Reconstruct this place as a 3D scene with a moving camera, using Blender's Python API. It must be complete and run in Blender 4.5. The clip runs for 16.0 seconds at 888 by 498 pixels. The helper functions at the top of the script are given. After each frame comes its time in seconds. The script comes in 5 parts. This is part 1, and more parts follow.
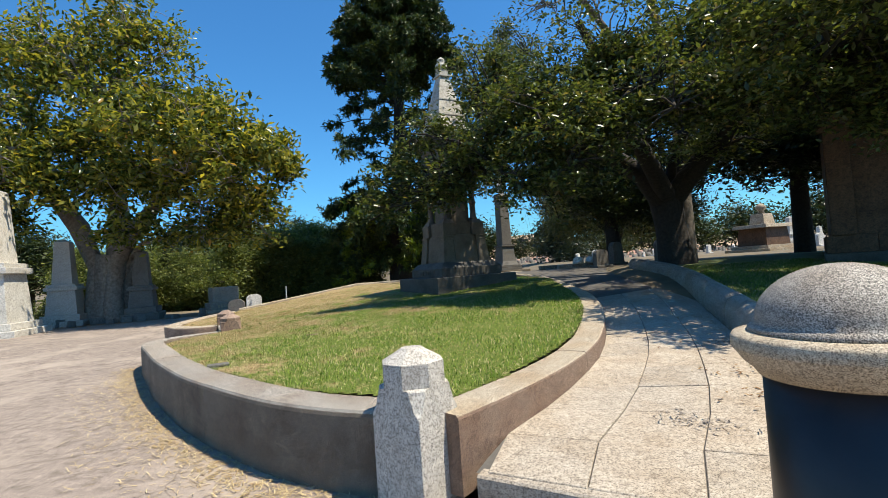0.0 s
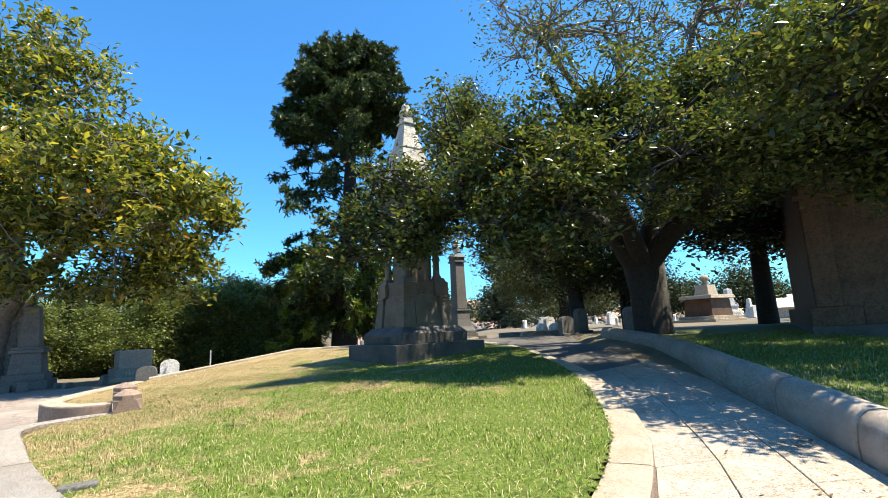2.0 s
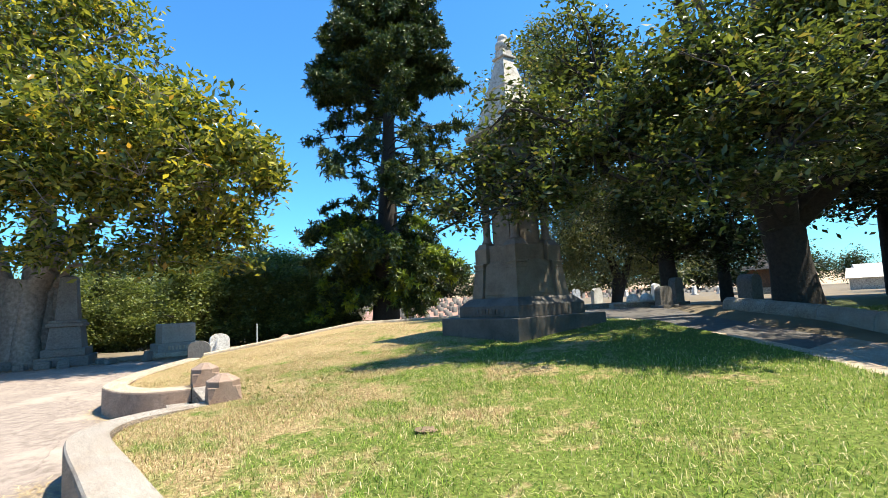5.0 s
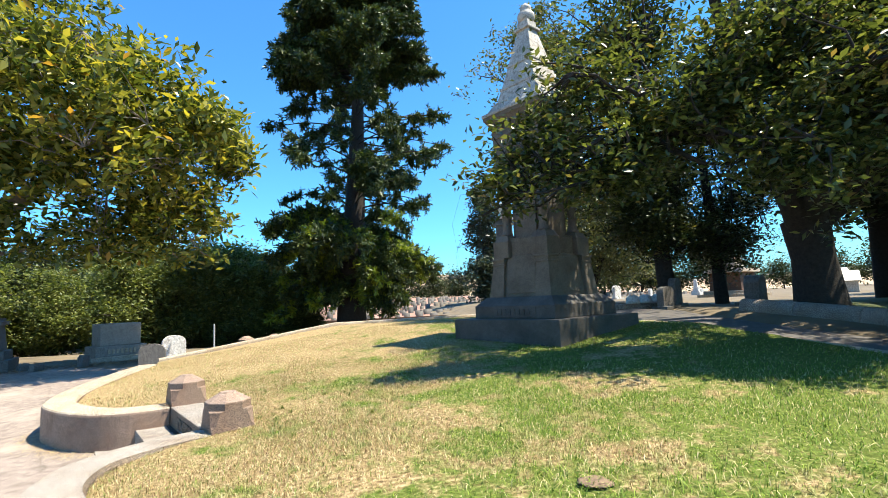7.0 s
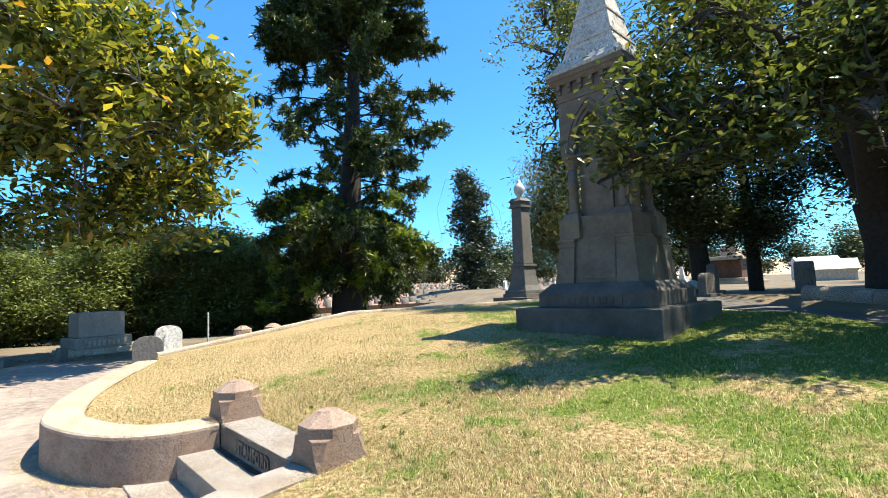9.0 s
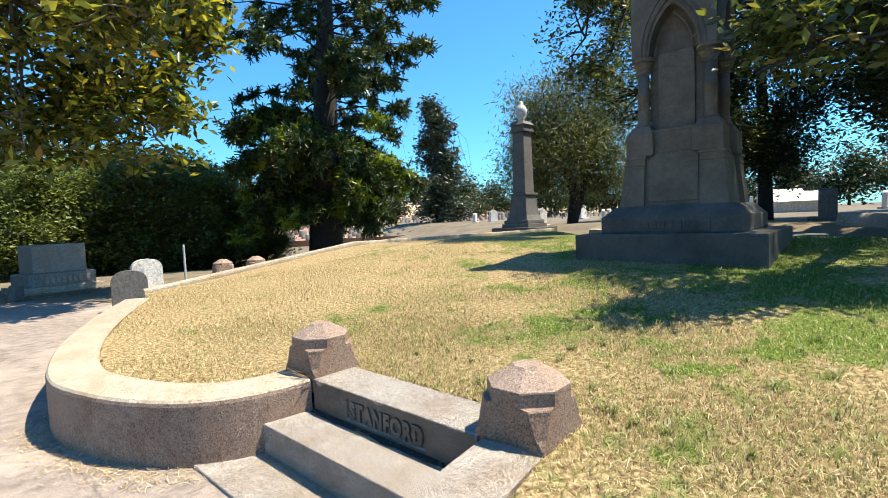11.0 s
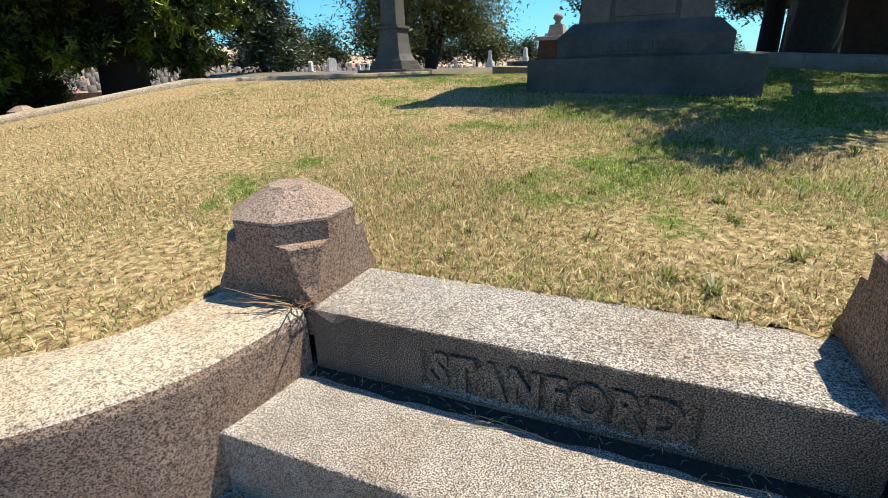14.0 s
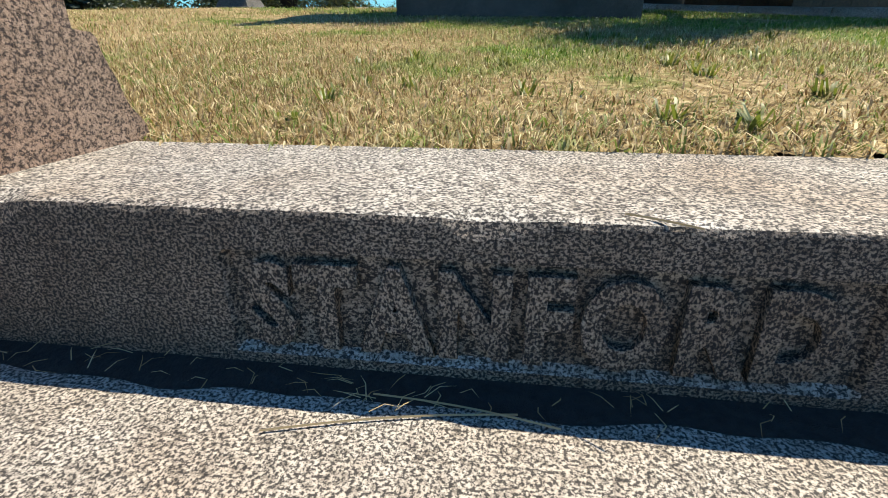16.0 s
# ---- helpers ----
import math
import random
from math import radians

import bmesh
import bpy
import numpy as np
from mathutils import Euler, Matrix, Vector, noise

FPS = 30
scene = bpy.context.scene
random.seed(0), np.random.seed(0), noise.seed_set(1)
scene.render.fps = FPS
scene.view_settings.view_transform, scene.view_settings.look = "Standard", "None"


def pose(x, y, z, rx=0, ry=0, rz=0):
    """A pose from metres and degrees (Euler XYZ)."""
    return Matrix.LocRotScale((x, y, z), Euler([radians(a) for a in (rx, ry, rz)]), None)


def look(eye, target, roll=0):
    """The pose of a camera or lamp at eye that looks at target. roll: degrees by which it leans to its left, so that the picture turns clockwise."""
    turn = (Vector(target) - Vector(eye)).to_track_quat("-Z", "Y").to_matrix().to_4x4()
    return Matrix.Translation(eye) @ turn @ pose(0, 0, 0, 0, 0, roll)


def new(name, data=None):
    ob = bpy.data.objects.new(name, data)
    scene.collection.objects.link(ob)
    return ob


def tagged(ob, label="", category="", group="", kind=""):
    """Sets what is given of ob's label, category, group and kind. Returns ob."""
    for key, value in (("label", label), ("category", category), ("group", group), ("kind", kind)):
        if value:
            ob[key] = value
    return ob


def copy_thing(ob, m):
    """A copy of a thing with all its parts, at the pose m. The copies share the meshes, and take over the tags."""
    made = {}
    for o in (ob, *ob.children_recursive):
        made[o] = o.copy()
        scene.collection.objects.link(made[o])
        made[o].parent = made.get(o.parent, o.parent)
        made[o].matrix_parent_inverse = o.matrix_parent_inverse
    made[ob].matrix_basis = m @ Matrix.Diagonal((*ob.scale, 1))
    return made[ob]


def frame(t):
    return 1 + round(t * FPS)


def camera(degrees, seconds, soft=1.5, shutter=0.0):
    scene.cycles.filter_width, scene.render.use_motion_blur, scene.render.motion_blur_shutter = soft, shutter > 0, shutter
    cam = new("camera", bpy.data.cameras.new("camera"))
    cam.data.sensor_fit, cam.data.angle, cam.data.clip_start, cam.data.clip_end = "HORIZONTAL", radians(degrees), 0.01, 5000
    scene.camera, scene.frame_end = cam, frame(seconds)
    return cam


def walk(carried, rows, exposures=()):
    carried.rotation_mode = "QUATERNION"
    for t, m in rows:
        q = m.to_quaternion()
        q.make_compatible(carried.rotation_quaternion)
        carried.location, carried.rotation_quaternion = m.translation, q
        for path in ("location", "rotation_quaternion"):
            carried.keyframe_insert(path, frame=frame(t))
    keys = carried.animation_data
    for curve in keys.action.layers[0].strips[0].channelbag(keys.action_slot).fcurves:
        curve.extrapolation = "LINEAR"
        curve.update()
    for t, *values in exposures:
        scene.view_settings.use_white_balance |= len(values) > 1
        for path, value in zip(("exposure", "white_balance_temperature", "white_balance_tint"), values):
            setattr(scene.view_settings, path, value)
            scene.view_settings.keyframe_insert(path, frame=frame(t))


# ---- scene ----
cam = camera(85.5, 16.0, 0.8)
METRES, EYE, TILT, LEAN, TURN = 12.5, 1.40, 2.3, 4.0, 0.0
ROWS = [
    (0.0, 0.0, 0.0, 0.0, -0.0, -0.0, -0.0),
    (0.5, 0.0038, 0.0304, -0.0009, -5.75, 1.82, -0.79),
    (1.0, -0.0071, 0.0588, -0.0011, -8.37, 4.25, -1.24),
    (1.5, -0.0198, 0.0848, -0.0017, -9.2, 6.25, -1.51),
    (2.0, -0.0332, 0.1163, -0.0025, -7.01, 7.68, -1.37),
    (2.5, -0.0565, 0.1418, -0.006, -5.16, 7.93, -1.28),
    (3.0, -0.076, 0.1713, -0.0115, -3.71, 7.18, -1.21),
    (3.5, -0.0989, 0.1999, -0.0125, -1.91, 5.96, -1.02),
    (4.0, -0.1245, 0.2224, -0.0128, -2.94, 4.83, -1.1),
    (6.5, -0.2444, 0.3527, -0.0214, -10.52, 4.64, -1.78),
    (7.0, -0.2631, 0.3808, -0.0241, -12.19, 4.8, -1.99),
    (7.5, -0.2872, 0.4071, -0.0255, -13.03, 4.74, -2.03),
    (8.0, -0.3118, 0.4315, -0.0272, -13.51, 4.29, -2.03),
    (8.5, -0.3316, 0.4647, -0.0288, -14.4, 3.99, -2.09),
    (11.0, -0.43, 0.6083, -0.0488, -20.74, -4.21, -2.21),
    (11.5, -0.45, 0.6392, -0.0552, -22.94, -7.39, -2.26),
    (12.0, -0.4587, 0.6656, -0.0588, -26.21, -10.19, -2.45),
    (12.5, -0.4589, 0.6985, -0.0635, -29.19, -13.1, -2.54),
    (13.0, -0.4669, 0.7224, -0.0677, -31.66, -15.42, -2.56),
    (13.5, -0.4631, 0.7401, -0.0751, -35.58, -17.8, -2.85),
    (14.0, -0.4472, 0.7638, -0.0847, -40.29, -19.78, -3.13),
    (14.5, -0.4345, 0.7832, -0.0988, -44.64, -21.07, -3.31),
    (15.0, -0.4207, 0.7954, -0.1136, -48.73, -21.67, -3.54),
    (15.5, -0.4125, 0.7951, -0.1225, -52.05, -21.88, -3.76),
    (16.0, -0.4126, 0.7955, -0.1219, -55.23, -21.67, -3.87),
]
walk(cam, [(t, pose(0, 0, EYE, TILT, LEAN, TURN) @ pose(METRES * x, METRES * y, METRES * z, 90 + pitch, roll, yaw)) for t, x, y, z, yaw, pitch, roll in ROWS],
     exposures=[(0.0, 0.62), (0.5, 0.78), (1.0, 0.96), (2.0, 1.24), (4.0, 1.30), (7.0, 1.32), (8.5, 1.34), (11.0, 1.16), (13.0, 0.80), (14.0, 0.76), (16.0, 0.70)])

# world, sun
SUN_AZ = math.atan2(0.95, -0.31)      # clockwise from +y
SUN_EL = radians(64)
world = bpy.data.worlds.new("world")
scene.world = world
world.use_nodes = True
wn = world.node_tree.nodes
sky = wn.new("ShaderNodeTexSky")
sky.sky_type, sky.sun_disc = "NISHITA", False
sky.sun_elevation, sky.sun_rotation = SUN_EL, SUN_AZ
sky.air_density, sky.dust_density, sky.ozone_density = 1.2, 0.3, 3.0
wn["Background"].inputs[1].default_value = 0.071
blue = wn.new("ShaderNodeMix")
blue.data_type, blue.blend_type = "RGBA", "MULTIPLY"
blue.inputs[0].default_value, blue.inputs[7].default_value = 1.0, (0.49, 1.14, 1.60, 1)
world.node_tree.links.new(sky.outputs[0], blue.inputs[6])
world.node_tree.links.new(blue.outputs[2], wn["Background"].inputs[0])
sun_data = bpy.data.lights.new("sun", "SUN")
sun_data.energy, sun_data.angle, sun_data.color = 5.0, radians(0.55), (1.0, 0.92, 0.74)
sun = new("sun", sun_data)
SUN_DIR = Vector((math.sin(SUN_AZ) * math.cos(SUN_EL), math.cos(SUN_AZ) * math.cos(SUN_EL), math.sin(SUN_EL)))
sun.matrix_world = look((30, -20, 50), Vector((30, -20, 50)) - SUN_DIR)


# ---- materials ----
def mat(name, rough=0.8, spec=0.5):
    m = bpy.data.materials.new(name)
    m.use_nodes = True
    b = m.node_tree.nodes["Principled BSDF"]
    b.inputs["Roughness"].default_value = rough
    b.inputs["Specular IOR Level"].default_value = spec
    return m, m.node_tree.nodes, m.node_tree.links, b


def noise_tex(ns, ls, scale, detail=4, rough=0.6, coord=None, out="Object", stretch=None):
    tc = coord or ns.new("ShaderNodeTexCoord")
    n = ns.new("ShaderNodeTexNoise")
    n.inputs["Scale"].default_value, n.inputs["Detail"].default_value, n.inputs["Roughness"].default_value = scale, detail, rough
    src = tc.outputs[out]
    if stretch:
        mp = ns.new("ShaderNodeMapping")
        mp.inputs["Scale"].default_value = stretch
        ls.new(src, mp.inputs[0])
        src = mp.outputs[0]
    ls.new(src, n.inputs["Vector"])
    return n


def ramp(ns, ls, src, stops):
    r = ns.new("ShaderNodeValToRGB")
    e = r.color_ramp.elements
    while len(e) < len(stops):
        e.new(0.5)
    for i, (p, c) in enumerate(stops):
        e[i].position = p
        e[i].color = (*c, 1) if len(c) == 3 else c
    ls.new(src, r.inputs[0])
    return r


def mix(ns, ls, fac, a, b, mode="MIX"):
    n = ns.new("ShaderNodeMix")
    n.data_type, n.blend_type = "RGBA", mode
    if isinstance(fac, (int, float)):
        n.inputs[0].default_value = fac
    else:
        ls.new(fac, n.inputs[0])
    for k, v in ((6, a), (7, b)):
        if isinstance(v, tuple):
            n.inputs[k].default_value = (*v, 1)
        else:
            ls.new(v, n.inputs[k])
    return n.outputs[2]


def bump(ns, ls, b, src, strength, dist=0.01):
    n = ns.new("ShaderNodeBump")
    n.inputs["Strength"].default_value, n.inputs["Distance"].default_value = strength, dist
    ls.new(src, n.inputs["Height"])
    ls.new(n.outputs[0], b.inputs["Normal"])


def granite(name, light, dark, stain, grain=190.0, dark_at=0.44, stain_amt=0.5, rough=0.75, rough_bump=0.35, pits=0.55):
    """Speckled stone: fine dark and light grains, broad stains, pitted relief; each stone a little different."""
    m, ns, ls, b = mat(name, rough)
    g = noise_tex(ns, ls, grain * 1.1, 3, 0.66, out="Object", stretch=(1, 1, 1.2))
    mid = tuple(0.55 * a + 0.45 * b for a, b in zip(light, dark))
    sp = ramp(ns, ls, g.outputs[0], [(dark_at - 0.06, dark), (dark_at - 0.012, mid), (dark_at + 0.03, light), (0.72, tuple(min(1, c * 1.3) for c in light))])
    g2 = noise_tex(ns, ls, grain * 0.44, 4, 0.75)
    sp2 = ramp(ns, ls, g2.outputs[0], [(0.36, (pits, pits * 0.96, pits * 0.92)), (0.52, (1, 1, 1))])
    g3 = noise_tex(ns, ls, 14, 4, 0.7)
    sp3 = ramp(ns, ls, g3.outputs[0], [(0.3, (0.80, 0.78, 0.76)), (0.65, (1.06, 1.05, 1.04))])
    col = mix(ns, ls, 1.0, sp.outputs[0], sp2.outputs[0], "MULTIPLY")
    col = mix(ns, ls, 1.0, col, sp3.outputs[0], "MULTIPLY")
    s = noise_tex(ns, ls, 2.3, 5, 0.65)
    sr = ramp(ns, ls, s.outputs[0], [(0.42, (0, 0, 0)), (0.68, (1, 1, 1))])
    fac = ns.new("ShaderNodeMath")
    fac.operation = "MULTIPLY"
    fac.inputs[1].default_value = stain_amt
    ls.new(sr.outputs[0], fac.inputs[0])
    col = mix(ns, ls, fac.outputs[0], col, stain, "MULTIPLY")
    info = ns.new("ShaderNodeObjectInfo")
    vr = ramp(ns, ls, info.outputs["Random"], [(0, (0.9, 0.9, 0.9)), (1, (1.05, 1.03, 1.0))])
    col = mix(ns, ls, 1.0, col, vr.outputs[0], "MULTIPLY")
    ls.new(col, b.inputs["Base Color"])
    bump(ns, ls, b, g2.outputs[0], rough_bump, 0.006)
    return m


GRANITE = granite("grey_granite", (0.56, 0.51, 0.45), (0.05, 0.043, 0.04), (0.68, 0.54, 0.42), grain=230, dark_at=0.505, stain_amt=0.7, pits=0.38)
GRANITE_TAN = granite("tan_granite", (0.53, 0.46, 0.36), (0.12, 0.085, 0.06), (0.80, 0.66, 0.50), grain=210, dark_at=0.46, stain_amt=0.7, pits=0.36)
GRANITE_BROWN = granite("brown_weathered_granite", (0.42, 0.31, 0.24), (0.08, 0.05, 0.045), (0.7, 0.55, 0.45), grain=210, dark_at=0.47, stain_amt=0.6, pits=0.36)
# for upright faces: rusty patina, with shade put into the colour as well
GRANITE_FACE = granite("rusty_rough_shaded_granite", (0.36, 0.255, 0.19), (0.06, 0.04, 0.033), (0.66, 0.5, 0.4), grain=190, dark_at=0.48, stain_amt=0.7, rough_bump=0.6, pits=0.36)
# for faces turned from the sun: staining plus shade in the base colour
GRANITE_STAIN_SHADE = granite("stained_shaded_granite", (0.40, 0.315, 0.235), (0.022, 0.018, 0.016), (0.45, 0.38, 0.32), grain=240, dark_at=0.525, stain_amt=0.8, rough_bump=0.6, pits=0.38)
GRANITE_POST = granite("white_granite", (0.56, 0.53, 0.49), (0.10, 0.09, 0.085), (0.86, 0.80, 0.72), grain=120, stain_amt=0.4)
MONUMENT_STONE = granite("monument_stone", (0.155, 0.128, 0.098), (0.10, 0.082, 0.063), (0.55, 0.5, 0.45), grain=230, dark_at=0.4, stain_amt=0.8, rough_bump=0.2)
MONUMENT_DARK = granite("sooted_stone", (0.10, 0.09, 0.08), (0.045, 0.042, 0.04), (0.5, 0.5, 0.48), grain=230, stain_amt=0.9, rough_bump=0.2)
MONUMENT_WHITE = granite("pale_spire_stone", (0.50, 0.48, 0.44), (0.36, 0.34, 0.31), (0.6, 0.58, 0.55), grain=40, stain_amt=0.7, rough_bump=0.2)
MARBLE = granite("white_marble", (0.68, 0.66, 0.62), (0.5, 0.48, 0.45), (0.7, 0.68, 0.64), grain=40, stain_amt=0.6, rough_bump=0.1)
GREY_STONE = granite("dark_grey_stone", (0.15, 0.14, 0.13), (0.08, 0.08, 0.075), (0.7, 0.68, 0.64), grain=60, stain_amt=0.7, rough_bump=0.15)
GREY_MID = granite("mid_grey_stone", (0.30, 0.28, 0.25), (0.16, 0.15, 0.14), (0.75, 0.72, 0.68), grain=70, stain_amt=0.7, rough_bump=0.15)
SANDSTONE = granite("brown_sandstone", (0.125, 0.068, 0.036), (0.08, 0.046, 0.026), (0.62, 0.52, 0.42), grain=30, stain_amt=0.9, rough_bump=0.3)
PINK_STONE = granite("pinkish_field_stone", (0.42, 0.34, 0.28), (0.3, 0.24, 0.2), (0.8, 0.75, 0.7), grain=30)


def plain(name, col, rough=0.7, var=0.25, scale=8.0, metal=0.0, b_amt=0.2):
    m, ns, ls, b = mat(name, rough)
    b.inputs["Metallic"].default_value = metal
    n = noise_tex(ns, ls, scale, 6, 0.65)
    r = ramp(ns, ls, n.outputs[0], [(0.3, tuple(c * (1 - var) for c in col)), (0.7, tuple(min(1, c * (1 + var)) for c in col))])
    ls.new(r.outputs[0], b.inputs["Base Color"])
    bump(ns, ls, b, n.outputs[0], b_amt, 0.02)
    return m


def patch_factor(ns, ls):
    """How dry the turf is at a place: 0 green, 1 straw."""
    geo = ns.new("ShaderNodeNewGeometry")
    sep = ns.new("ShaderNodeSeparateXYZ")
    ls.new(geo.outputs["Position"], sep.inputs[0])
    flat = ns.new("ShaderNodeCombineXYZ")
    ls.new(sep.outputs[0], flat.inputs[0])
    ls.new(sep.outputs[1], flat.inputs[1])
    n1 = ns.new("ShaderNodeTexNoise")
    n1.inputs["Scale"].default_value, n1.inputs["Detail"].default_value, n1.inputs["Roughness"].default_value = 0.75, 5, 0.62
    ls.new(flat.outputs[0], n1.inputs["Vector"])
    # the turf is driest towards the steps and the far edge, greenest by the walk and round the monument
    dx = ns.new("ShaderNodeMath")
    dx.operation = "MULTIPLY_ADD"
    dx.inputs[1].default_value, dx.inputs[2].default_value = -0.12, -2.04
    ls.new(sep.outputs[0], dx.inputs[0])
    dy = ns.new("ShaderNodeMath")
    dy.operation = "MULTIPLY_ADD"
    dy.inputs[1].default_value = 0.03
    ls.new(sep.outputs[1], dy.inputs[0])
    ls.new(dx.outputs[0], dy.inputs[2])
    add = ns.new("ShaderNodeMath")
    add.operation = "MULTIPLY_ADD"
    add.inputs[1].default_value = 2.6
    ls.new(n1.outputs[0], add.inputs[0])
    ls.new(dy.outputs[0], add.inputs[2])
    n2 = ns.new("ShaderNodeTexNoise")
    n2.inputs["Scale"].default_value, n2.inputs["Detail"].default_value, n2.inputs["Roughness"].default_value = 4.5, 4, 0.7
    ls.new(flat.outputs[0], n2.inputs["Vector"])
    more = ns.new("ShaderNodeMath")
    more.operation = "MULTIPLY_ADD"
    more.inputs[1].default_value = 2.05
    ls.new(n2.outputs[0], more.inputs[0])
    ls.new(add.outputs[0], more.inputs[2])
    r = ramp(ns, ls, more.outputs[0], [(0.66, (0, 0, 0)), (1.34, (1, 1, 1))])
    return r.outputs[0], flat


def turf_material():
    m, ns, ls, b = mat("turf_soil", 0.95, 0.1)
    fac, flat = patch_factor(ns, ls)
    f = ns.new("ShaderNodeTexNoise")
    f.inputs["Scale"].default_value, f.inputs["Detail"].default_value = 28, 6
    ls.new(flat.outputs[0], f.inputs["Vector"])
    green = ramp(ns, ls, f.outputs[0], [(0.3, (0.05, 0.07, 0.012)), (0.7, (0.16, 0.19, 0.045))])
    dry = ramp(ns, ls, f.outputs[0], [(0.30, (0.09, 0.055, 0.026)), (0.5, (0.29, 0.21, 0.104)), (0.72, (0.52, 0.41, 0.235))])
    ls.new(mix(ns, ls, fac, green.outputs[0], dry.outputs[0]), b.inputs["Base Color"])
    bump(ns, ls, b, f.outputs[0], 0.6, 0.03)
    return m


def blade_material():
    m, ns, ls, b = mat("grass_blades", 0.55, 0.25)
    fac, flat = patch_factor(ns, ls)
    geo = ns.new("ShaderNodeNewGeometry")
    green = ramp(ns, ls, geo.outputs["Random Per Island"], [(0, (0.05, 0.105, 0.010)), (0.45, (0.13, 0.225, 0.022)), (0.78, (0.29, 0.37, 0.055)), (0.84, (0.46, 0.38, 0.18)), (1, (0.70, 0.60, 0.36))])
    dry = ramp(ns, ls, geo.outputs["Random Per Island"], [(0, (0.13, 0.075, 0.032)), (0.3, (0.33, 0.23, 0.108)), (0.58, (0.55, 0.43, 0.232)), (0.74, (0.75, 0.635, 0.39)), (0.78, (0.13, 0.18, 0.035)), (1, (0.22, 0.26, 0.06))])
    ls.new(mix(ns, ls, fac, green.outputs[0], dry.outputs[0]), b.inputs["Base Color"])
    tr = ns.new("ShaderNodeBsdfTranslucent")
    ls.new(mix(ns, ls, fac, green.outputs[0], dry.outputs[0]), tr.inputs[0])
    ms = ns.new("ShaderNodeMixShader")
    ms.inputs[0].default_value = 0.3
    ls.new(b.outputs[0], ms.inputs[1])
    ls.new(tr.outputs[0], ms.inputs[2])
    ls.new(ms.outputs[0], ns["Material Output"].inputs[0])
    return m


def leaf_material(name, stops, trans=0.35, gloss=0.45, glow=(1.25, 1.3, 0.6)):
    m, ns, ls, b = mat(name, gloss, 0.4)
    geo = ns.new("ShaderNodeNewGeometry")
    c = ramp(ns, ls, geo.outputs["Random Per Island"], stops)
    ls.new(c.outputs[0], b.inputs["Base Color"])
    tr = ns.new("ShaderNodeBsdfTranslucent")
    up = mix(ns, ls, 1.0, c.outputs[0], glow, "MULTIPLY")
    ls.new(up, tr.inputs[0])
    ms = ns.new("ShaderNodeMixShader")
    ms.inputs[0].default_value = trans
    ls.new(b.outputs[0], ms.inputs[1])
    ls.new(tr.outputs[0], ms.inputs[2])
    ls.new(ms.outputs[0], ns["Material Output"].inputs[0])
    return m


LEAF_OAK = leaf_material("oak_leaves", [(0, (0.026, 0.038, 0.012)), (0.5, (0.066, 0.084, 0.024)), (0.88, (0.15, 0.172, 0.05)), (1, (0.20, 0.14, 0.055))], 0.36, 0.28, (1.4, 1.4, 0.65))
LEAF_MAGNOLIA = leaf_material("magnolia_leaves", [(0, (0.036, 0.060, 0.014)), (0.45, (0.105, 0.125, 0.026)), (0.78, (0.23, 0.23, 0.05)), (0.97, (0.40, 0.35, 0.05)), (1, (0.36, 0.20, 0.05))], 0.42, 0.26, (1.5, 1.42, 0.62))
LEAF_BUNYA = leaf_material("bunya_needles", [(0, (0.014, 0.028, 0.008)), (0.7, (0.040, 0.066, 0.014)), (1, (0.12, 0.135, 0.025))], 0.18)
LEAF_BUNYA_NEW = leaf_material("bunya_new_growth", [(0, (0.10, 0.16, 0.02)), (1, (0.30, 0.34, 0.03))], 0.35)
LEAF_DARK = leaf_material("dark_bush_leaves", [(0, (0.016, 0.026, 0.009)), (0.7, (0.038, 0.056, 0.016)), (1, (0.085, 0.10, 0.03))], 0.22)
LEAF_HEDGE = leaf_material("hedge_leaves", [(0, (0.06, 0.082, 0.026)), (0.7, (0.155, 0.185, 0.055)), (1, (0.28, 0.29, 0.09))], 0.4)
LEAF_MID = leaf_material("bush_leaves", [(0, (0.068, 0.092, 0.028)), (0.7, (0.135, 0.165, 0.048)), (1, (0.25, 0.25, 0.08))])
LEAF_WILLOW = leaf_material("pepper_leaves", [(0, (0.06, 0.075, 0.03)), (0.7, (0.125, 0.135, 0.055)), (1, (0.23, 0.21, 0.09))])
LEAF_PINE = leaf_material("pine_needles", [(0, (0.022, 0.036, 0.022)), (1, (0.06, 0.075, 0.042))], 0.2)
BARK = plain("dark_bark", (0.028, 0.022, 0.018), 0.95, 0.5, 14, b_amt=0.8)
BARK_GREY = plain("lichened_bark", (0.15, 0.125, 0.105), 0.95, 0.5, 11, b_amt=0.7)
BARK_PALE = plain("grey_bark", (0.20, 0.168, 0.138), 0.95, 0.45, 9, b_amt=0.6)
BARK_TWIG = plain("bare_twigs", (0.26, 0.22, 0.19), 0.95, 0.3, 9)
TURF = turf_material()
BLADES = blade_material()
DARK_PAINT = plain("black_marble_pedestal", (0.012, 0.012, 0.014), 0.4, 0.4, 6, b_amt=0.05)
STRAW = leaf_material("dry_straw", [(0, (0.30, 0.20, 0.10)), (0.6, (0.52, 0.40, 0.22)), (1, (0.66, 0.54, 0.34))], 0.2, 0.8)
DRY_LEAF = leaf_material("fallen_leaves", [(0, (0.12, 0.06, 0.03)), (0.6, (0.24, 0.13, 0.06)), (1, (0.4, 0.28, 0.14))], 0.15, 0.8)
LEAD = plain("mortar_joint", (0.10, 0.09, 0.08), 0.9)
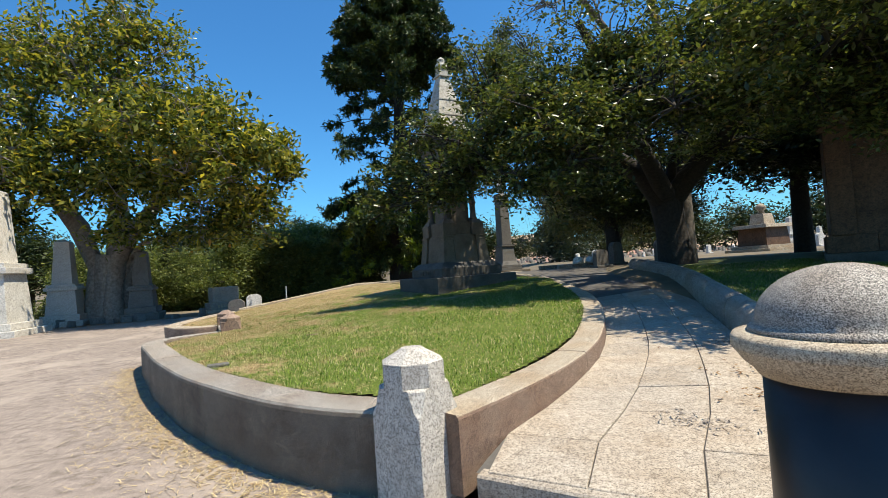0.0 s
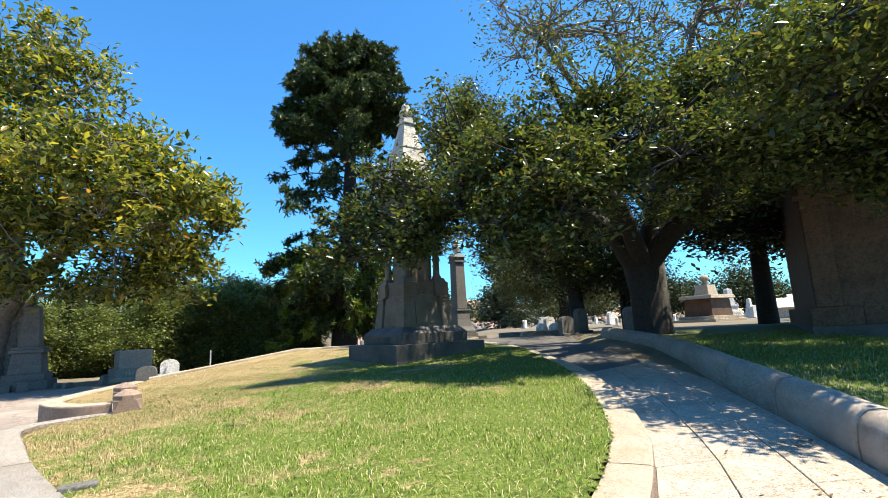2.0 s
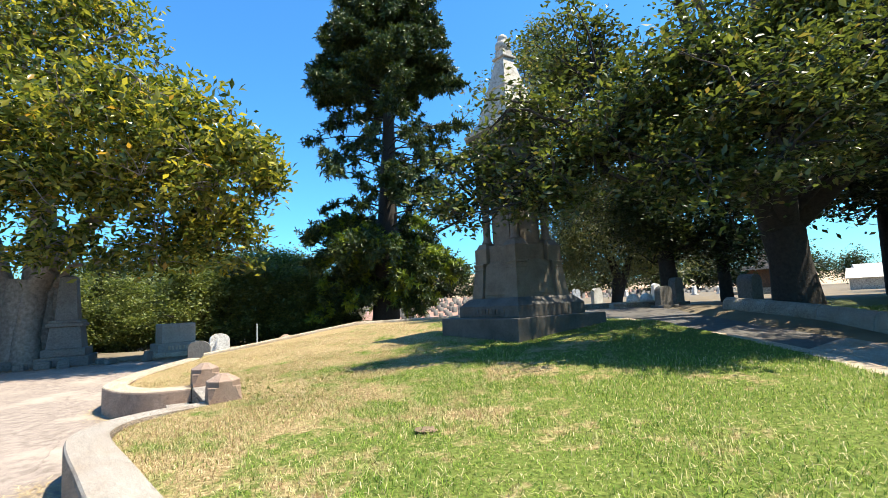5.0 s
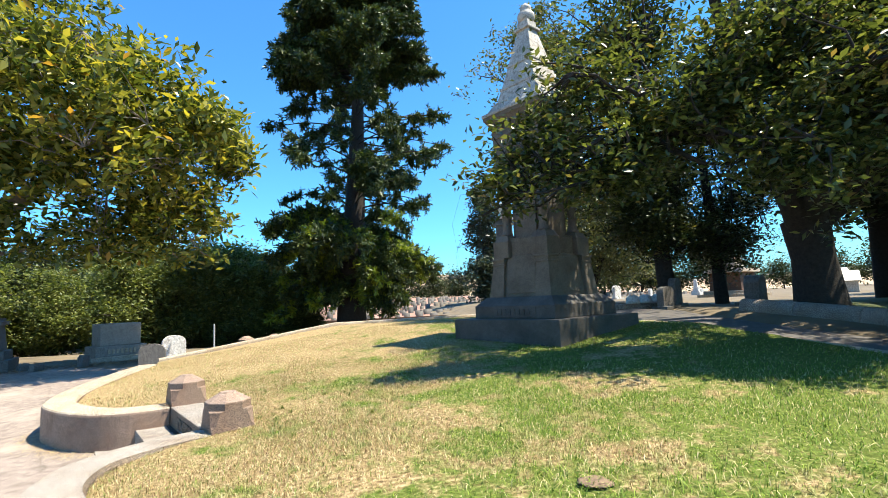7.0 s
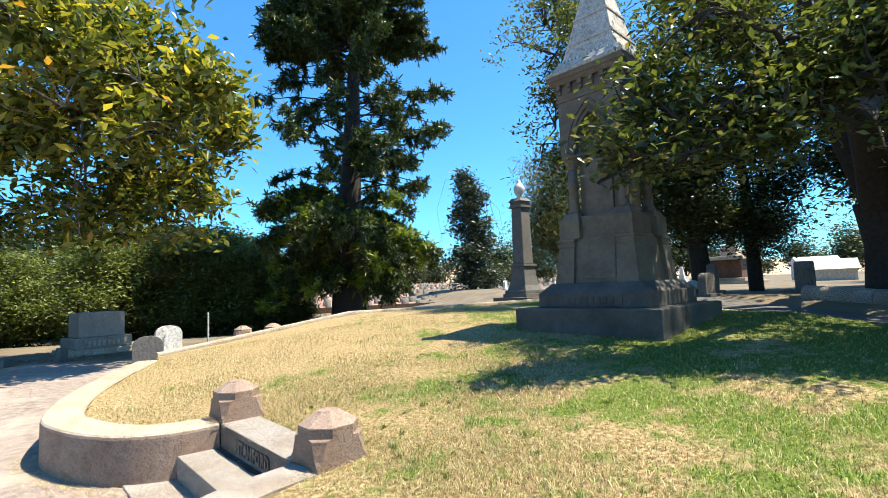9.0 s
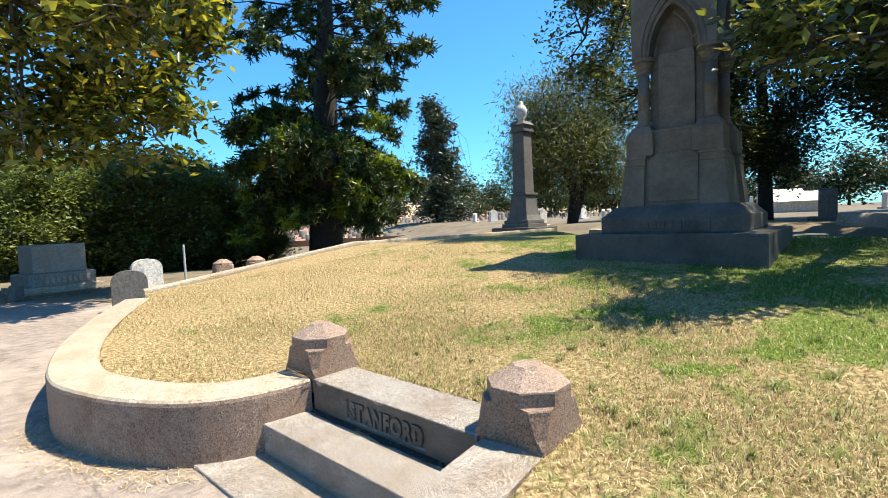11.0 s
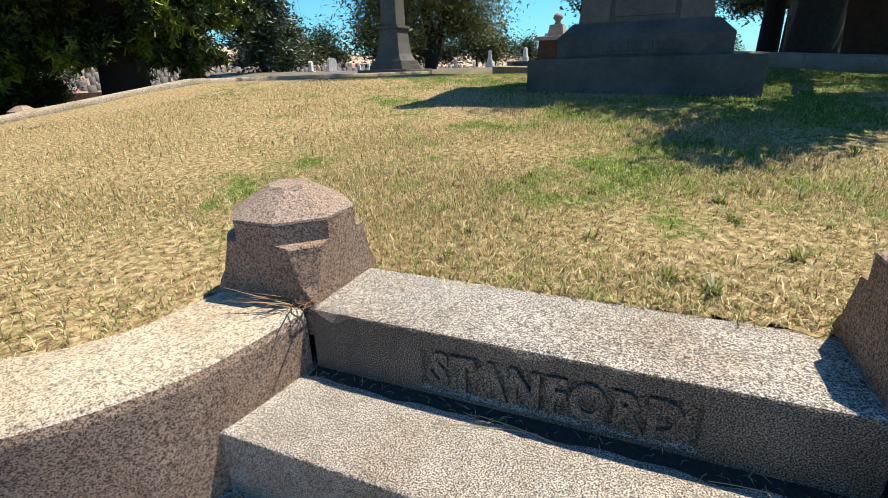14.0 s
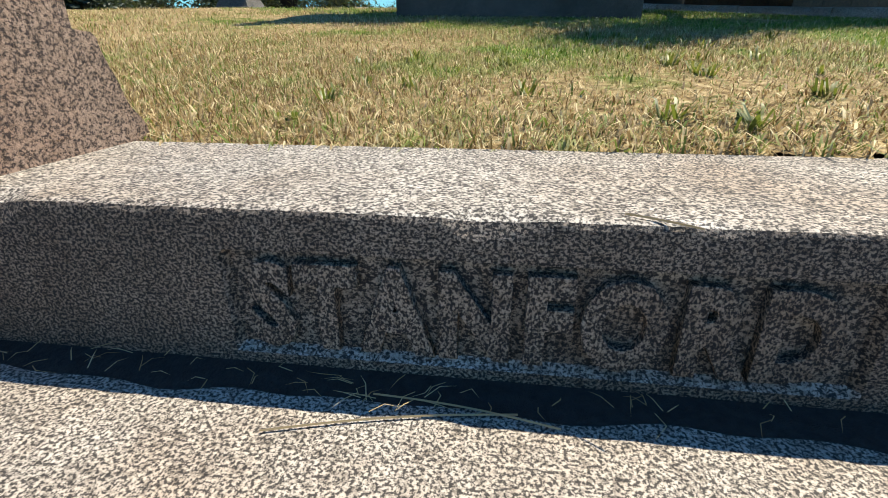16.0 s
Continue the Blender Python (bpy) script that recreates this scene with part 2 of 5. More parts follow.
DIRT_SHADE = plain("dirt_and_shade", (0.022, 0.02, 0.018), 0.95, 0.5, 60, b_amt=0.8)
DIRT = plain("needle_litter", (0.17, 0.115, 0.07), 0.95, 0.5, 20, b_amt=0.6)
WHITE_PAINT = plain("white_canvas", (0.8, 0.8, 0.78), 0.6, 0.05, 3)
POLE = plain("grey_post_metal", (0.4, 0.4, 0.4), 0.5, 0.2, 8)


def asphalt_material():
    m, ns, ls, b = mat("worn_asphalt", 0.9, 0.3)
    geo = ns.new("ShaderNodeNewGeometry")
    def n(scale, d=5, r=0.6):
        t = ns.new("ShaderNodeTexNoise")
        t.inputs["Scale"].default_value, t.inputs["Detail"].default_value, t.inputs["Roughness"].default_value = scale, d, r
        ls.new(geo.outputs["Position"], t.inputs["Vector"])
        return t
    fine, mid, big = n(160, 2), n(9, 5), n(0.7, 5)
    base = ramp(ns, ls, fine.outputs[0], [(0.34, (0.13, 0.108, 0.092)), (0.5, (0.26, 0.218, 0.188)), (0.66, (0.40, 0.338, 0.295))])
    tint = ramp(ns, ls, mid.outputs[0], [(0.32, (0.64, 0.61, 0.58)), (0.5, (0.95, 0.92, 0.9)), (0.68, (1.18, 1.13, 1.09))])
    col = mix(ns, ls, 1.0, base.outputs[0], tint.outputs[0], "MULTIPLY")
    lit = ramp(ns, ls, big.outputs[0], [(0.5, (0, 0, 0)), (0.72, (1, 1, 1))])
    col = mix(ns, ls, lit.outputs[0], col, (0.40, 0.33, 0.27))
    ck = ns.new("ShaderNodeTexVoronoi")
    ck.feature = "DISTANCE_TO_EDGE"
    ck.inputs["Scale"].default_value = 0.8
    wob = mix(ns, ls, 0.12, geo.outputs["Position"], mid.outputs["Color"], "ADD")
    ls.new(wob, ck.inputs["Vector"])
    cr = ramp(ns, ls, ck.outputs[0], [(0.0, (0.45, 0.43, 0.4)), (0.008, (1, 1, 1))])
    col = mix(ns, ls, 0.7, col, cr.outputs[0], "MULTIPLY")
    ls.new(col, b.inputs["Base Color"])
    bump(ns, ls, b, fine.outputs[0], 0.3, 0.006)
    return m


ASPHALT = asphalt_material()
EARTH = plain("dry_ground", (0.15, 0.115, 0.07), 0.95, 0.4, 0.8)
FIELD = plain("brown_field", (0.30, 0.17, 0.12), 0.95, 0.3, 0.4)
FAR_GRASS = plain("far_grass", (0.10, 0.12, 0.035), 0.95, 0.45, 0.5)
PAVER = granite("walk_paver", (0.45, 0.395, 0.33), (0.20, 0.17, 0.14), (0.74, 0.66, 0.57), grain=90, stain_amt=0.7, rough_bump=0.3)
HILL = plain("tan_hill", (0.42, 0.30, 0.19), 0.95, 0.3, 0.03)


# ---- mesh helpers ----
def part(name, bm, material, parent=None, label="", smooth=False):
    me = bpy.data.meshes.new(name)
    bm.to_mesh(me)
    bm.free()
    me.materials.append(material)
    if smooth:
        for p in me.polygons:
            p.use_smooth = True
    ob = new(name, me)
    if parent:
        ob.parent = parent
    if label:
        tagged(ob, label)
    return ob


def thing(name, m, label, category, group="", kind=""):
    ob = new(name)
    ob.matrix_world = m
    return tagged(ob, label, category, group, kind)


def raw(name, verts, faces, material, parent=None, smooth=False):
    """A mesh from numpy arrays (n,3) and (m,3 or 4)."""
    me = bpy.data.meshes.new(name)
    k = faces.shape[1]
    me.vertices.add(len(verts))
    me.vertices.foreach_set("co", np.asarray(verts, np.float32).ravel())
    me.loops.add(len(faces) * k)
    me.loops.foreach_set("vertex_index", np.asarray(faces, np.int32).ravel())
    me.polygons.add(len(faces))
    me.polygons.foreach_set("loop_start", np.arange(0, len(faces) * k, k, dtype=np.int32))
    if smooth:
        me.polygons.foreach_set("use_smooth", np.ones(len(faces), bool))
    me.update(calc_edges=True)
    me.validate()
    me.materials.append(material)
    ob = new(name, me)
    if parent:
        ob.parent = parent
    return ob


def box(bm, sx, sy, z0, z1, cx=0, cy=0, top=1.0, bev=0.0):
    """A block, its top scaled by top, with bevelled edges."""
    vs = [bm.verts.new((cx + a * sx / 2 * s, cy + b * sy / 2 * s, z)) for z, s in ((z0, 1), (z1, top)) for a, b in ((-1, -1), (1, -1), (1, 1), (-1, 1))]
    fs = [bm.faces.new([vs[i] for i in f]) for f in ((3, 2, 1, 0), (4, 5, 6, 7), (0, 1, 5, 4), (1, 2, 6, 5), (2, 3, 7, 6), (3, 0, 4, 7))]
    if bev:
        bmesh.ops.bevel(bm, geom=list({e for f in fs for e in f.edges}), offset=bev, segments=2, profile=0.6, affect="EDGES")
    return bm


def lathe(bm, profile, seg=32, cx=0, cy=0, cap=True):
    """Turned solid from (radius, z) pairs, bottom to top."""
    rings = []
    for r, z in profile:
        rings.append([bm.verts.new((cx + r * math.cos(2 * math.pi * i / seg), cy + r * math.sin(2 * math.pi * i / seg), z)) for i in range(seg)])
    for a, b in zip(rings, rings[1:]):
        for i in range(seg):
            bm.faces.new((a[i], a[(i + 1) % seg], b[(i + 1) % seg], b[i]))
    if cap:
        bm.faces.new(rings[0][::-1])
        bm.faces.new(rings[-1])
    return bm


def loft(bm, rings, closed_ends=True):
    """Skin between rings of equal length."""
    rr = [[bm.verts.new(p) for p in r] for r in rings]
    n = len(rr[0])
    for a, b in zip(rr, rr[1:]):
        for i in range(n):
            bm.faces.new((a[i], a[(i + 1) % n], b[(i + 1) % n], b[i]))
    if closed_ends:
        bm.faces.new(rr[0][::-1])
        bm.faces.new(rr[-1])
    bmesh.ops.recalc_face_normals(bm, faces=bm.faces)
    return bm


def smooth_line(pts, step=0.15):
    """Catmull-Rom through the points, at even steps."""
    p = [np.array(q, float) for q in pts]
    p = [2 * p[0] - p[1]] + p + [2 * p[-1] - p[-2]]
    out = []
    for i in range(1, len(p) - 2):
        k = max(2, int(np.linalg.norm(p[i + 1] - p[i]) / step))
        for j in range(k):
            t = j / k
            out.append(0.5 * (2 * p[i] + (p[i + 1] - p[i - 1]) * t + (2 * p[i - 1] - 5 * p[i] + 4 * p[i + 1] - p[i + 2]) * t * t + (3 * p[i] - p[i - 1] - 3 * p[i + 1] + p[i + 2]) * t ** 3))
    out.append(p[-2])
    return np.array(out)


# ---- ground shapes ----
E_DIR, N_DIR = Vector((0.454, -0.891, 0)), Vector((-0.891, -0.454, 0))   # along the steps, and out to the road
LEFT_CURB = [(-5.14, 10.79), (-5.5, 10.68), (-5.85, 10.72), (-6.2, 10.92), (-6.5, 11.2), (-6.8, 11.6), (-7.02, 12.2), (-7.2, 13.0), (-7.33, 14.0), (-7.4, 15.0), (-7.42, 16.2)]
RIGHT_CURB = [(-4.52, 9.57), (-4.86, 9.33), (-5.1, 9.05), (-5.22, 8.7), (-5.16, 8.2), (-4.9, 7.7), (-4.3, 6.85), (-3.65, 5.95), (-3.0, 5.15), (-2.48, 4.56), (-1.6, 3.72), (-1.0, 3.28), (-0.4, 3.0)]
WALK_CURB = [(0.02, 2.85), (0.33, 3.2), (0.64, 3.58), (1.0, 4.08), (1.35, 4.65), (1.66, 5.25), (2.05, 6.3), (2.4, 7.5), (2.68, 9.0), (2.78, 10.6), (2.85, 12.5), (2.6, 14.5), (1.6, 16.5)]
WALK_RIGHT = [(1.75, 2.3), (2.15, 2.95), (2.45, 3.5), (2.95, 4.7), (3.4, 5.9), (3.85, 7.2), (4.35, 8.6), (4.85, 10.2), (5.15, 11.6), (5.25, 12.9), (5.3, 13.8)]
FAR_EDGE = [(-7.3, 17.0), (-3.0, 18.7), (1.0, 20.0), (3.4, 20.8)]


def smoothstep(a, b, x):
    t = np.clip((x - a) / (b - a), 0, 1)
    return t * t * (3 - 2 * t)


def lawn_z(x, y):
    z = 0.57817 - 0.01674 * x - 0.00878 * y - 0.00172 * x * x + 0.00678 * x * y + 0.0029 * y * y
    return np.clip(z - 0.025, 0.44, 1.0 + 0.0 * x)


def walk_z(x, y):
    return 0.33 + 0.062 * (y - 4.0)


def road_z(x, y):
    return 0.08 * smoothstep(3.0, 9.5, y) + 0.0 * x


def ground_z(x, y):
    """The land: road level by the plot, higher behind the walk, a far field that climbs gently."""
    right = smoothstep(1.5, 4.5, x - 0.1 * (y - 4))
    z = road_z(x, y) * (1 - right) + right * np.clip(0.45 + 0.065 * (y - 4), -0.2, 1.12)
    back = smoothstep(14, 22, y) * smoothstep(-6, 6, x + 2)
    z = np.maximum(z, back * 0.9)
    z = z + smoothstep(16, 40, y) * smoothstep(-2, -26, x) * 0.25
    far = smoothstep(24, 34, y) * smoothstep(14, 2, x)
    z = z * (1 - far) - 0.35 * far
    return z + 0.02 * np.maximum(0, y - 55) * smoothstep(30, 0, x)


def grid_sheet(name, xs, ys, zf, material, keep=None, kind="structure", label="", category=""):
    X, Y = np.meshgrid(xs, ys)
    Z = zf(X, Y)
    V = np.stack([X, Y, Z], -1).reshape(-1, 3)
    nx, ny = len(xs), len(ys)
    i = np.arange(nx - 1)[None, :] + nx * np.arange(ny - 1)[:, None]
    F = np.stack([i, i + 1, i + 1 + nx, i + nx], -1).reshape(-1, 4)
    if keep is not None:
        c = V[F].mean(1)
        F = F[keep(c[:, 0], c[:, 1])]
        used = np.unique(F)
        idx = np.full(len(V), -1)
        idx[used] = np.arange(len(used))
        V, F = V[used], idx[F]
    ob = raw(name, V, F, material, smooth=True)
    return tagged(ob, label, category, kind=kind)


def inside(poly, x, y):
    x, y = np.asarray(x, float), np.asarray(y, float)
    res = np.zeros(x.shape, bool)
    j = len(poly) - 1
    for i in range(len(poly)):
        xi, yi = poly[i][:2]
        xj, yj = poly[j][:2]
        res ^= ((yi > y) != (yj > y)) & (x < (xj - xi) * (y - yi) / (yj - yi + 1e-12) + xi)
        j = i
    return res


left_line, right_line, walk_line = smooth_line(LEFT_CURB, 0.08), smooth_line(RIGHT_CURB, 0.08), smooth_line(WALK_CURB, 0.1)
rwalk_line, far_line = smooth_line(WALK_RIGHT), smooth_line(FAR_EDGE, 0.5)
PLOT = [tuple(p) for p in right_line] + [tuple(p) for p in walk_line] + [tuple(p) for p in far_line[::-1]] + [tuple(p) for p in left_line[::-1]]

def inset(line, side, d):
    t = np.gradient(line, axis=0)
    t /= np.linalg.norm(t, axis=1)[:, None]
    return line + np.stack([-t[:, 1], t[:, 0]], -1) * side * d


def shade_back(p, a, b):
    return (p.x + E_DIR.x * a - N_DIR.x * b, p.y + E_DIR.y * a - N_DIR.y * b)


T0 = Vector((-5.13, 10.78, 0))
TURF_EDGE = [shade_back(T0, 1.36, 0.325)] + [tuple(p) for p in inset(right_line, 1, 0.33)[5:]] + [tuple(p) for p in inset(walk_line, 1, 0.29)] + [tuple(p) for p in far_line[::-1]] + [tuple(p) for p in inset(left_line, -1, 0.33)[::-1][:-5]] + [shade_back(T0, -0.01, 0.325)]

# one ground sheet to the horizon, finer near the plot
def stretched(lo, hi, near_lo, near_hi, step, far_n):
    a = near_lo - (np.linspace(1, 0, far_n, endpoint=False) ** 3) * (near_lo - lo)
    b = near_hi + (np.linspace(0, 1, far_n + 1)[1:] ** 3) * (hi - near_hi)
    return np.concatenate([a, np.arange(near_lo, near_hi + 1e-6, step), b])


ground = grid_sheet("ground", stretched(-1500, 1500, -30, 30, 0.5, 24), stretched(-1500, 1500, -12, 60, 0.5, 24),
                    lambda x, y: ground_z(x, y) - 0.02 - 0.28 * inside(PLOT, x, y), EARTH, label="dry bare earth and litter between the plots", category="ground")
ROAD = [(-60, -30), (3.2, -30), (3.0, 0.5), (1.4, 2.2), (0.3, 2.5), (-0.2, 3.3), (-4, 8.5), (-4.0, 10.3), (-6.0, 11.8), (-6.8, 16), (-7.4, 18.5), (-12, 21.5), (-17, 20), (-60, 14)]
road = grid_sheet("road", np.arange(-60, 4, 0.35), np.arange(-30, 22, 0.35), lambda x, y: road_z(x, y) + 0.0 * x, ASPHALT,
                  keep=lambda x, y: inside(ROAD, x, y), label="pale worn asphalt cemetery lane with litter along the kerb", category="road")
lawn_keep = lambda x, y: inside(PLOT_LAWN, x, y)
PLOT_LAWN = TURF_EDGE
lawn = grid_sheet("lawn", np.arange(-8, 4, 0.06), np.arange(2.5, 21.5, 0.06), lambda x, y: lawn_z(x, y) - 0.02 + 0.012 * np.sin(x * 3.1 + y) * np.sin(y * 2.3), TURF,
                  keep=lawn_keep, label="patchy lawn, green to straw-dry, inside a granite kerb", category="lawn")


# ---- kerbs ----
def kerb_run(name, line, side, z0f, z1f, width, material, profile, label, stone=1.5, face=None):
    """Kerb stones along a line; side +1: the body lies to the left of the line's direction. profile: (across 0..1, up 0..1)."""
    run = thing(name, pose(0, 0, 0), label, "kerb", kind="structure")
    d = np.gradient(line, axis=0)
    d /= np.linalg.norm(d, axis=1)[:, None]
    nrm = np.stack([-d[:, 1], d[:, 0]], -1) * side
    s = np.concatenate([[0], np.cumsum(np.linalg.norm(np.diff(line, axis=0), axis=1))])
    count = max(1, round(s[-1] / stone))
    for k in range(count):
        a, b = s[-1] * k / count + 0.003, s[-1] * (k + 1) / count - 0.003
        ts = np.linspace(a, b, max(3, int((b - a) / 0.045)))
        rings = []
        dz = random.uniform(-0.006, 0.006)
        for t in ts:
            px, py = np.interp(t, s, line[:, 0]), np.interp(t, s, line[:, 1])
            nx, ny = np.interp(t, s, nrm[:, 0]), np.interp(t, s, nrm[:, 1])
            z0, z1 = z0f(px, py), z1f(px, py) + dz
            rings.append([(px + nx * u * width, py + ny * u * width, z0 + (z1 - z0) * v) for u, v in profile])
        bm = bmesh.new()
        loft(bm, rings)
        ks = part("kerb_stone", bm, material, run)
        if profile is ROUND_TOP:
            for p in ks.data.polygons:
                p.use_smooth = len(p.vertices) == 4
        # upright sides take the darker face granite, which carries painted shade
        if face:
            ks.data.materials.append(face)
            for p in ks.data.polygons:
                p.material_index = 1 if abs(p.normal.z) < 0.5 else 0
    return run


FLAT_TOP = [(0.0, 0.0), (0.0, 0.94), (0.02, 0.975), (0.06, 1.0), (0.5, 1.008), (0.95, 1.0), (1.0, 0.95), (1.0, 0.0)]
ROUND_TOP = [(0.0, 0.0), (0.0, 0.62), (0.03, 0.78), (0.12, 0.9), (0.28, 0.98), (0.5, 1.0), (0.72, 0.98), (0.88, 0.9), (0.97, 0.78), (1.0, 0.62), (1.0, 0.0)]
below = lambda f, d: (lambda x, y: f(x, y) - d)
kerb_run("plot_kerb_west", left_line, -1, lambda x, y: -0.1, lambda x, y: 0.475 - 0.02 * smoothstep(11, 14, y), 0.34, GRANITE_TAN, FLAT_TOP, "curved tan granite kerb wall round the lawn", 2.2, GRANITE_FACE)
# its lane side is coloured darker to stand for the shade there
kerb_run("plot_kerb_south", right_line, 1, lambda x, y: -0.15, lambda x, y: 0.53 - 0.05 * smoothstep(6, 9.3, y), 0.34, GRANITE, FLAT_TOP, "curved grey granite kerb wall along the lane", 2.4, GRANITE_STAIN_SHADE)
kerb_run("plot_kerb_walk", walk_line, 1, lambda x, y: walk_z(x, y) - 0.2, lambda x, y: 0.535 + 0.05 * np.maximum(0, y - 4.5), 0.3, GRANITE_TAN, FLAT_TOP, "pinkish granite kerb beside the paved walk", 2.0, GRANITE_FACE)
kerb_run("walk_kerb_east", rwalk_line, -1, lambda x, y: walk_z(x, y) - 0.2, lambda x, y: walk_z(x, y) + 0.36, 0.34, GRANITE, ROUND_TOP, "round-topped grey granite kerb beside the walk", 1.3)
far_z = lambda x, y: lawn_z(x, y) + 0.05
kerb_run("plot_kerb_far", far_line, 1, lambda x, y: 0.0, far_z, 0.25, GRANITE_TAN, FLAT_TOP, "low pale granite kerb along the far edge of the lawn", 2.5)

# ---- walk ----
walk_slab = thing("walk", pose(0, 0, 0), "sunlit walk of square tan concrete flags with dark joints", "walk", kind="structure")


def strip(name, la, lb, zf, material, parent, n=60, dz=0.0):
    A = np.array([la[int(i)] for i in np.linspace(0, len(la) - 1, n)])
    B = np.array([lb[int(i)] for i in np.linspace(0, len(lb) - 1, n)])
    cols = 8
    V = np.concatenate([A * (1 - t) + B * t for t in np.linspace(0, 1, cols)])
    Z = zf(V[:, 0], V[:, 1]) + dz
    i = np.arange(n - 1)[None, :] + n * np.arange(cols - 1)[:, None]
    F = np.stack([i, i + n, i + n + 1, i + 1], -1).reshape(-1, 4)
    return raw(name, np.c_[V, Z], F, material, parent, True)


strip("walk_bed", smooth_line([(0.1, 2.75)] + WALK_CURB[1:]), smooth_line([(1.5, 2.05)] + WALK_RIGHT[1:] + [(5.6, 14.5), (4.6, 16.8)]), walk_z, LEAD, walk_slab, dz=-0.012)


def flag(corners, parent, gap=0.004, thick=0.05):
    c = np.array(corners)
    m = c.mean(0)
    c = m + (c - m) * (1 - gap / np.linalg.norm(c - m, axis=1)[:, None] * 1.4)
    bm = bmesh.new()
    dz = random.uniform(-0.004, 0.004)
    zs = [walk_z(p[0], p[1]) + dz for p in c]
    mm = c.mean(0)
    inner = mm + (c - mm) * 0.985
    loft(bm, [[(p[0], p[1], z - thick) for p, z in zip(c, zs)], [(p[0], p[1], z - 0.005) for p, z in zip(c, zs)], [(p[0], p[1], z) for p, z in zip(inner, zs)]])
    return part("flagstone", bm, PAVER, parent)


wl = smooth_line([(0.16, 2.72)] + WALK_CURB[1:9], 0.05)
wr = smooth_line([(1.62, 2.0)] + WALK_RIGHT[1:8], 0.05)
cum = lambda l: np.concatenate([[0], np.cumsum(np.linalg.norm(np.diff(l, axis=0), axis=1))]) / np.linalg.norm(np.diff(l, axis=0), axis=1).sum()
cwl, cwr = cum(wl), cum(wr)
at = lambda l, c, f: np.array([np.interp(f, c, l[:, 0]), np.interp(f, c, l[:, 1])])
NR, NC = 13, 3
for r in range(NR):
    for c in range(NC):
        P = lambda rr, cc: at(wl, cwl, rr / NR) * (1 - cc / NC) + at(wr, cwr, rr / NR) * cc / NC
        flag([P(r, c), P(r, c + 1), P(r + 1, c + 1), P(r + 1, c)], walk_slab)

# the step up from the lane to the walk
edge = bmesh.new()
a0, b0 = Vector((0.1, 2.70)), Vector((1.5, 1.93))
dirw = (b0 - a0).normalized()
nw = Vector((dirw.y, -dirw.x))
loft(edge, [[(p.x, p.y, -0.05), (p.x, p.y, z - 0.012), (p.x - nw.x * 0.012, p.y - nw.y * 0.012, z), (p.x - nw.x * 0.1, p.y - nw.y * 0.1, z), (p.x - nw.x * 0.1, p.y - nw.y * 0.1, -0.05)] for p, z in ((a0, walk_z(0, 2.6) + 0.003), (b0, walk_z(0, 2.0) + 0.003))])
tagged(part("walk_step", edge, PAVER), "pale concrete step edge from lane to walk", "step", kind="structure")

# ---- steps into the plot ----
STEP_M = Matrix(((E_DIR.x, -N_DIR.x, 0, T0.x), (E_DIR.y, -N_DIR.y, 0, T0.y), (0, 0, 1, 0), (0, 0, 0, 1)))   # x along, y into the plot
plot_steps = thing("plot_steps", STEP_M, "three grey granite steps with a name cut in the top riser", "steps")


def step_block(name, x0, x1, y0, y1, z0, z1):
    """A granite step with a chipped front arris."""
    bm = bmesh.new()
    n = 46
    rings = []
    for i in range(n + 1):
        x = x0 + (x1 - x0) * i / n
        c = 0.003 + 0.006 * abs(noise.noise((x * 11, z1 * 7, 1.0))) + 0.008 * max(0, noise.noise((x * 5, z1 * 3, 4.0)) - 0.25)
        rings.append([(x, y0, z0), (x, y0, z1 - c * 1.3), (x, y0 + c * 0.45, z1 - c * 0.4), (x, y0 + c * 1.5, z1), (x, y1, z1), (x, y1, z0)])
    loft(bm, rings)
    return part(name, bm, GRANITE, plot_steps)


step_block("low_step", -0.40, 1.72, -0.66, -0.30, -0.1, 0.10)
step_block("middle_step", -0.15, 1.50, -0.32, 0.06, -0.1, 0.28)
TOP_L = 1.345
# top step: the riser carries a sunk panel with raised letters
PX0, PX1, PZ0, PZ1, SUNK = 0.345, 1.02, 0.300, 0.432, 0.013
bm = bmesh.new()
rings = []
for x in sorted(list(np.linspace(0, TOP_L, 110)) + [PX0, PX0 + 0.008, PX1 - 0.008, PX1]):
    c = 0.004 + 0.010 * abs(noise.noise((x * 17, 3.0, 1.0))) + 0.035 * max(0, noise.noise((x * 7, 1.0, 4.0)) - 0.16)
    s = SUNK if PX0 + 0.004 < x < PX1 - 0.004 else 0.0
    rings.append([(x, 0, 0.1), (x, 0, PZ0), (x, s, PZ0 + 0.008), (x, s, PZ1 - 0.006), (x, 0, PZ1), (x, 0, 0.48 - c * 1.3), (x, c * 0.5, 0.48 - c * 0.4), (x, c * 1.6, 0.48), (x, 0.325, 0.478), (x, 0.325, 0.1)])
loft(bm, rings)
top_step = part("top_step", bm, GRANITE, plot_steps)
# riser faces: black staining, with the riser's own shade painted in too
top_step.data.materials.append(GRANITE_STAIN_SHADE)
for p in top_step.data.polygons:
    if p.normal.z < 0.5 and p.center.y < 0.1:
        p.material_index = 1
# thin black strip: dirt in the seam and the riser's cast shadow, painted
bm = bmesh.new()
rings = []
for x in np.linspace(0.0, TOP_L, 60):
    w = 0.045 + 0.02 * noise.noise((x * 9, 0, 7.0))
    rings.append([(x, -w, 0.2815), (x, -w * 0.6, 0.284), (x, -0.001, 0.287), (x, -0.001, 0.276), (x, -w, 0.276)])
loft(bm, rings)
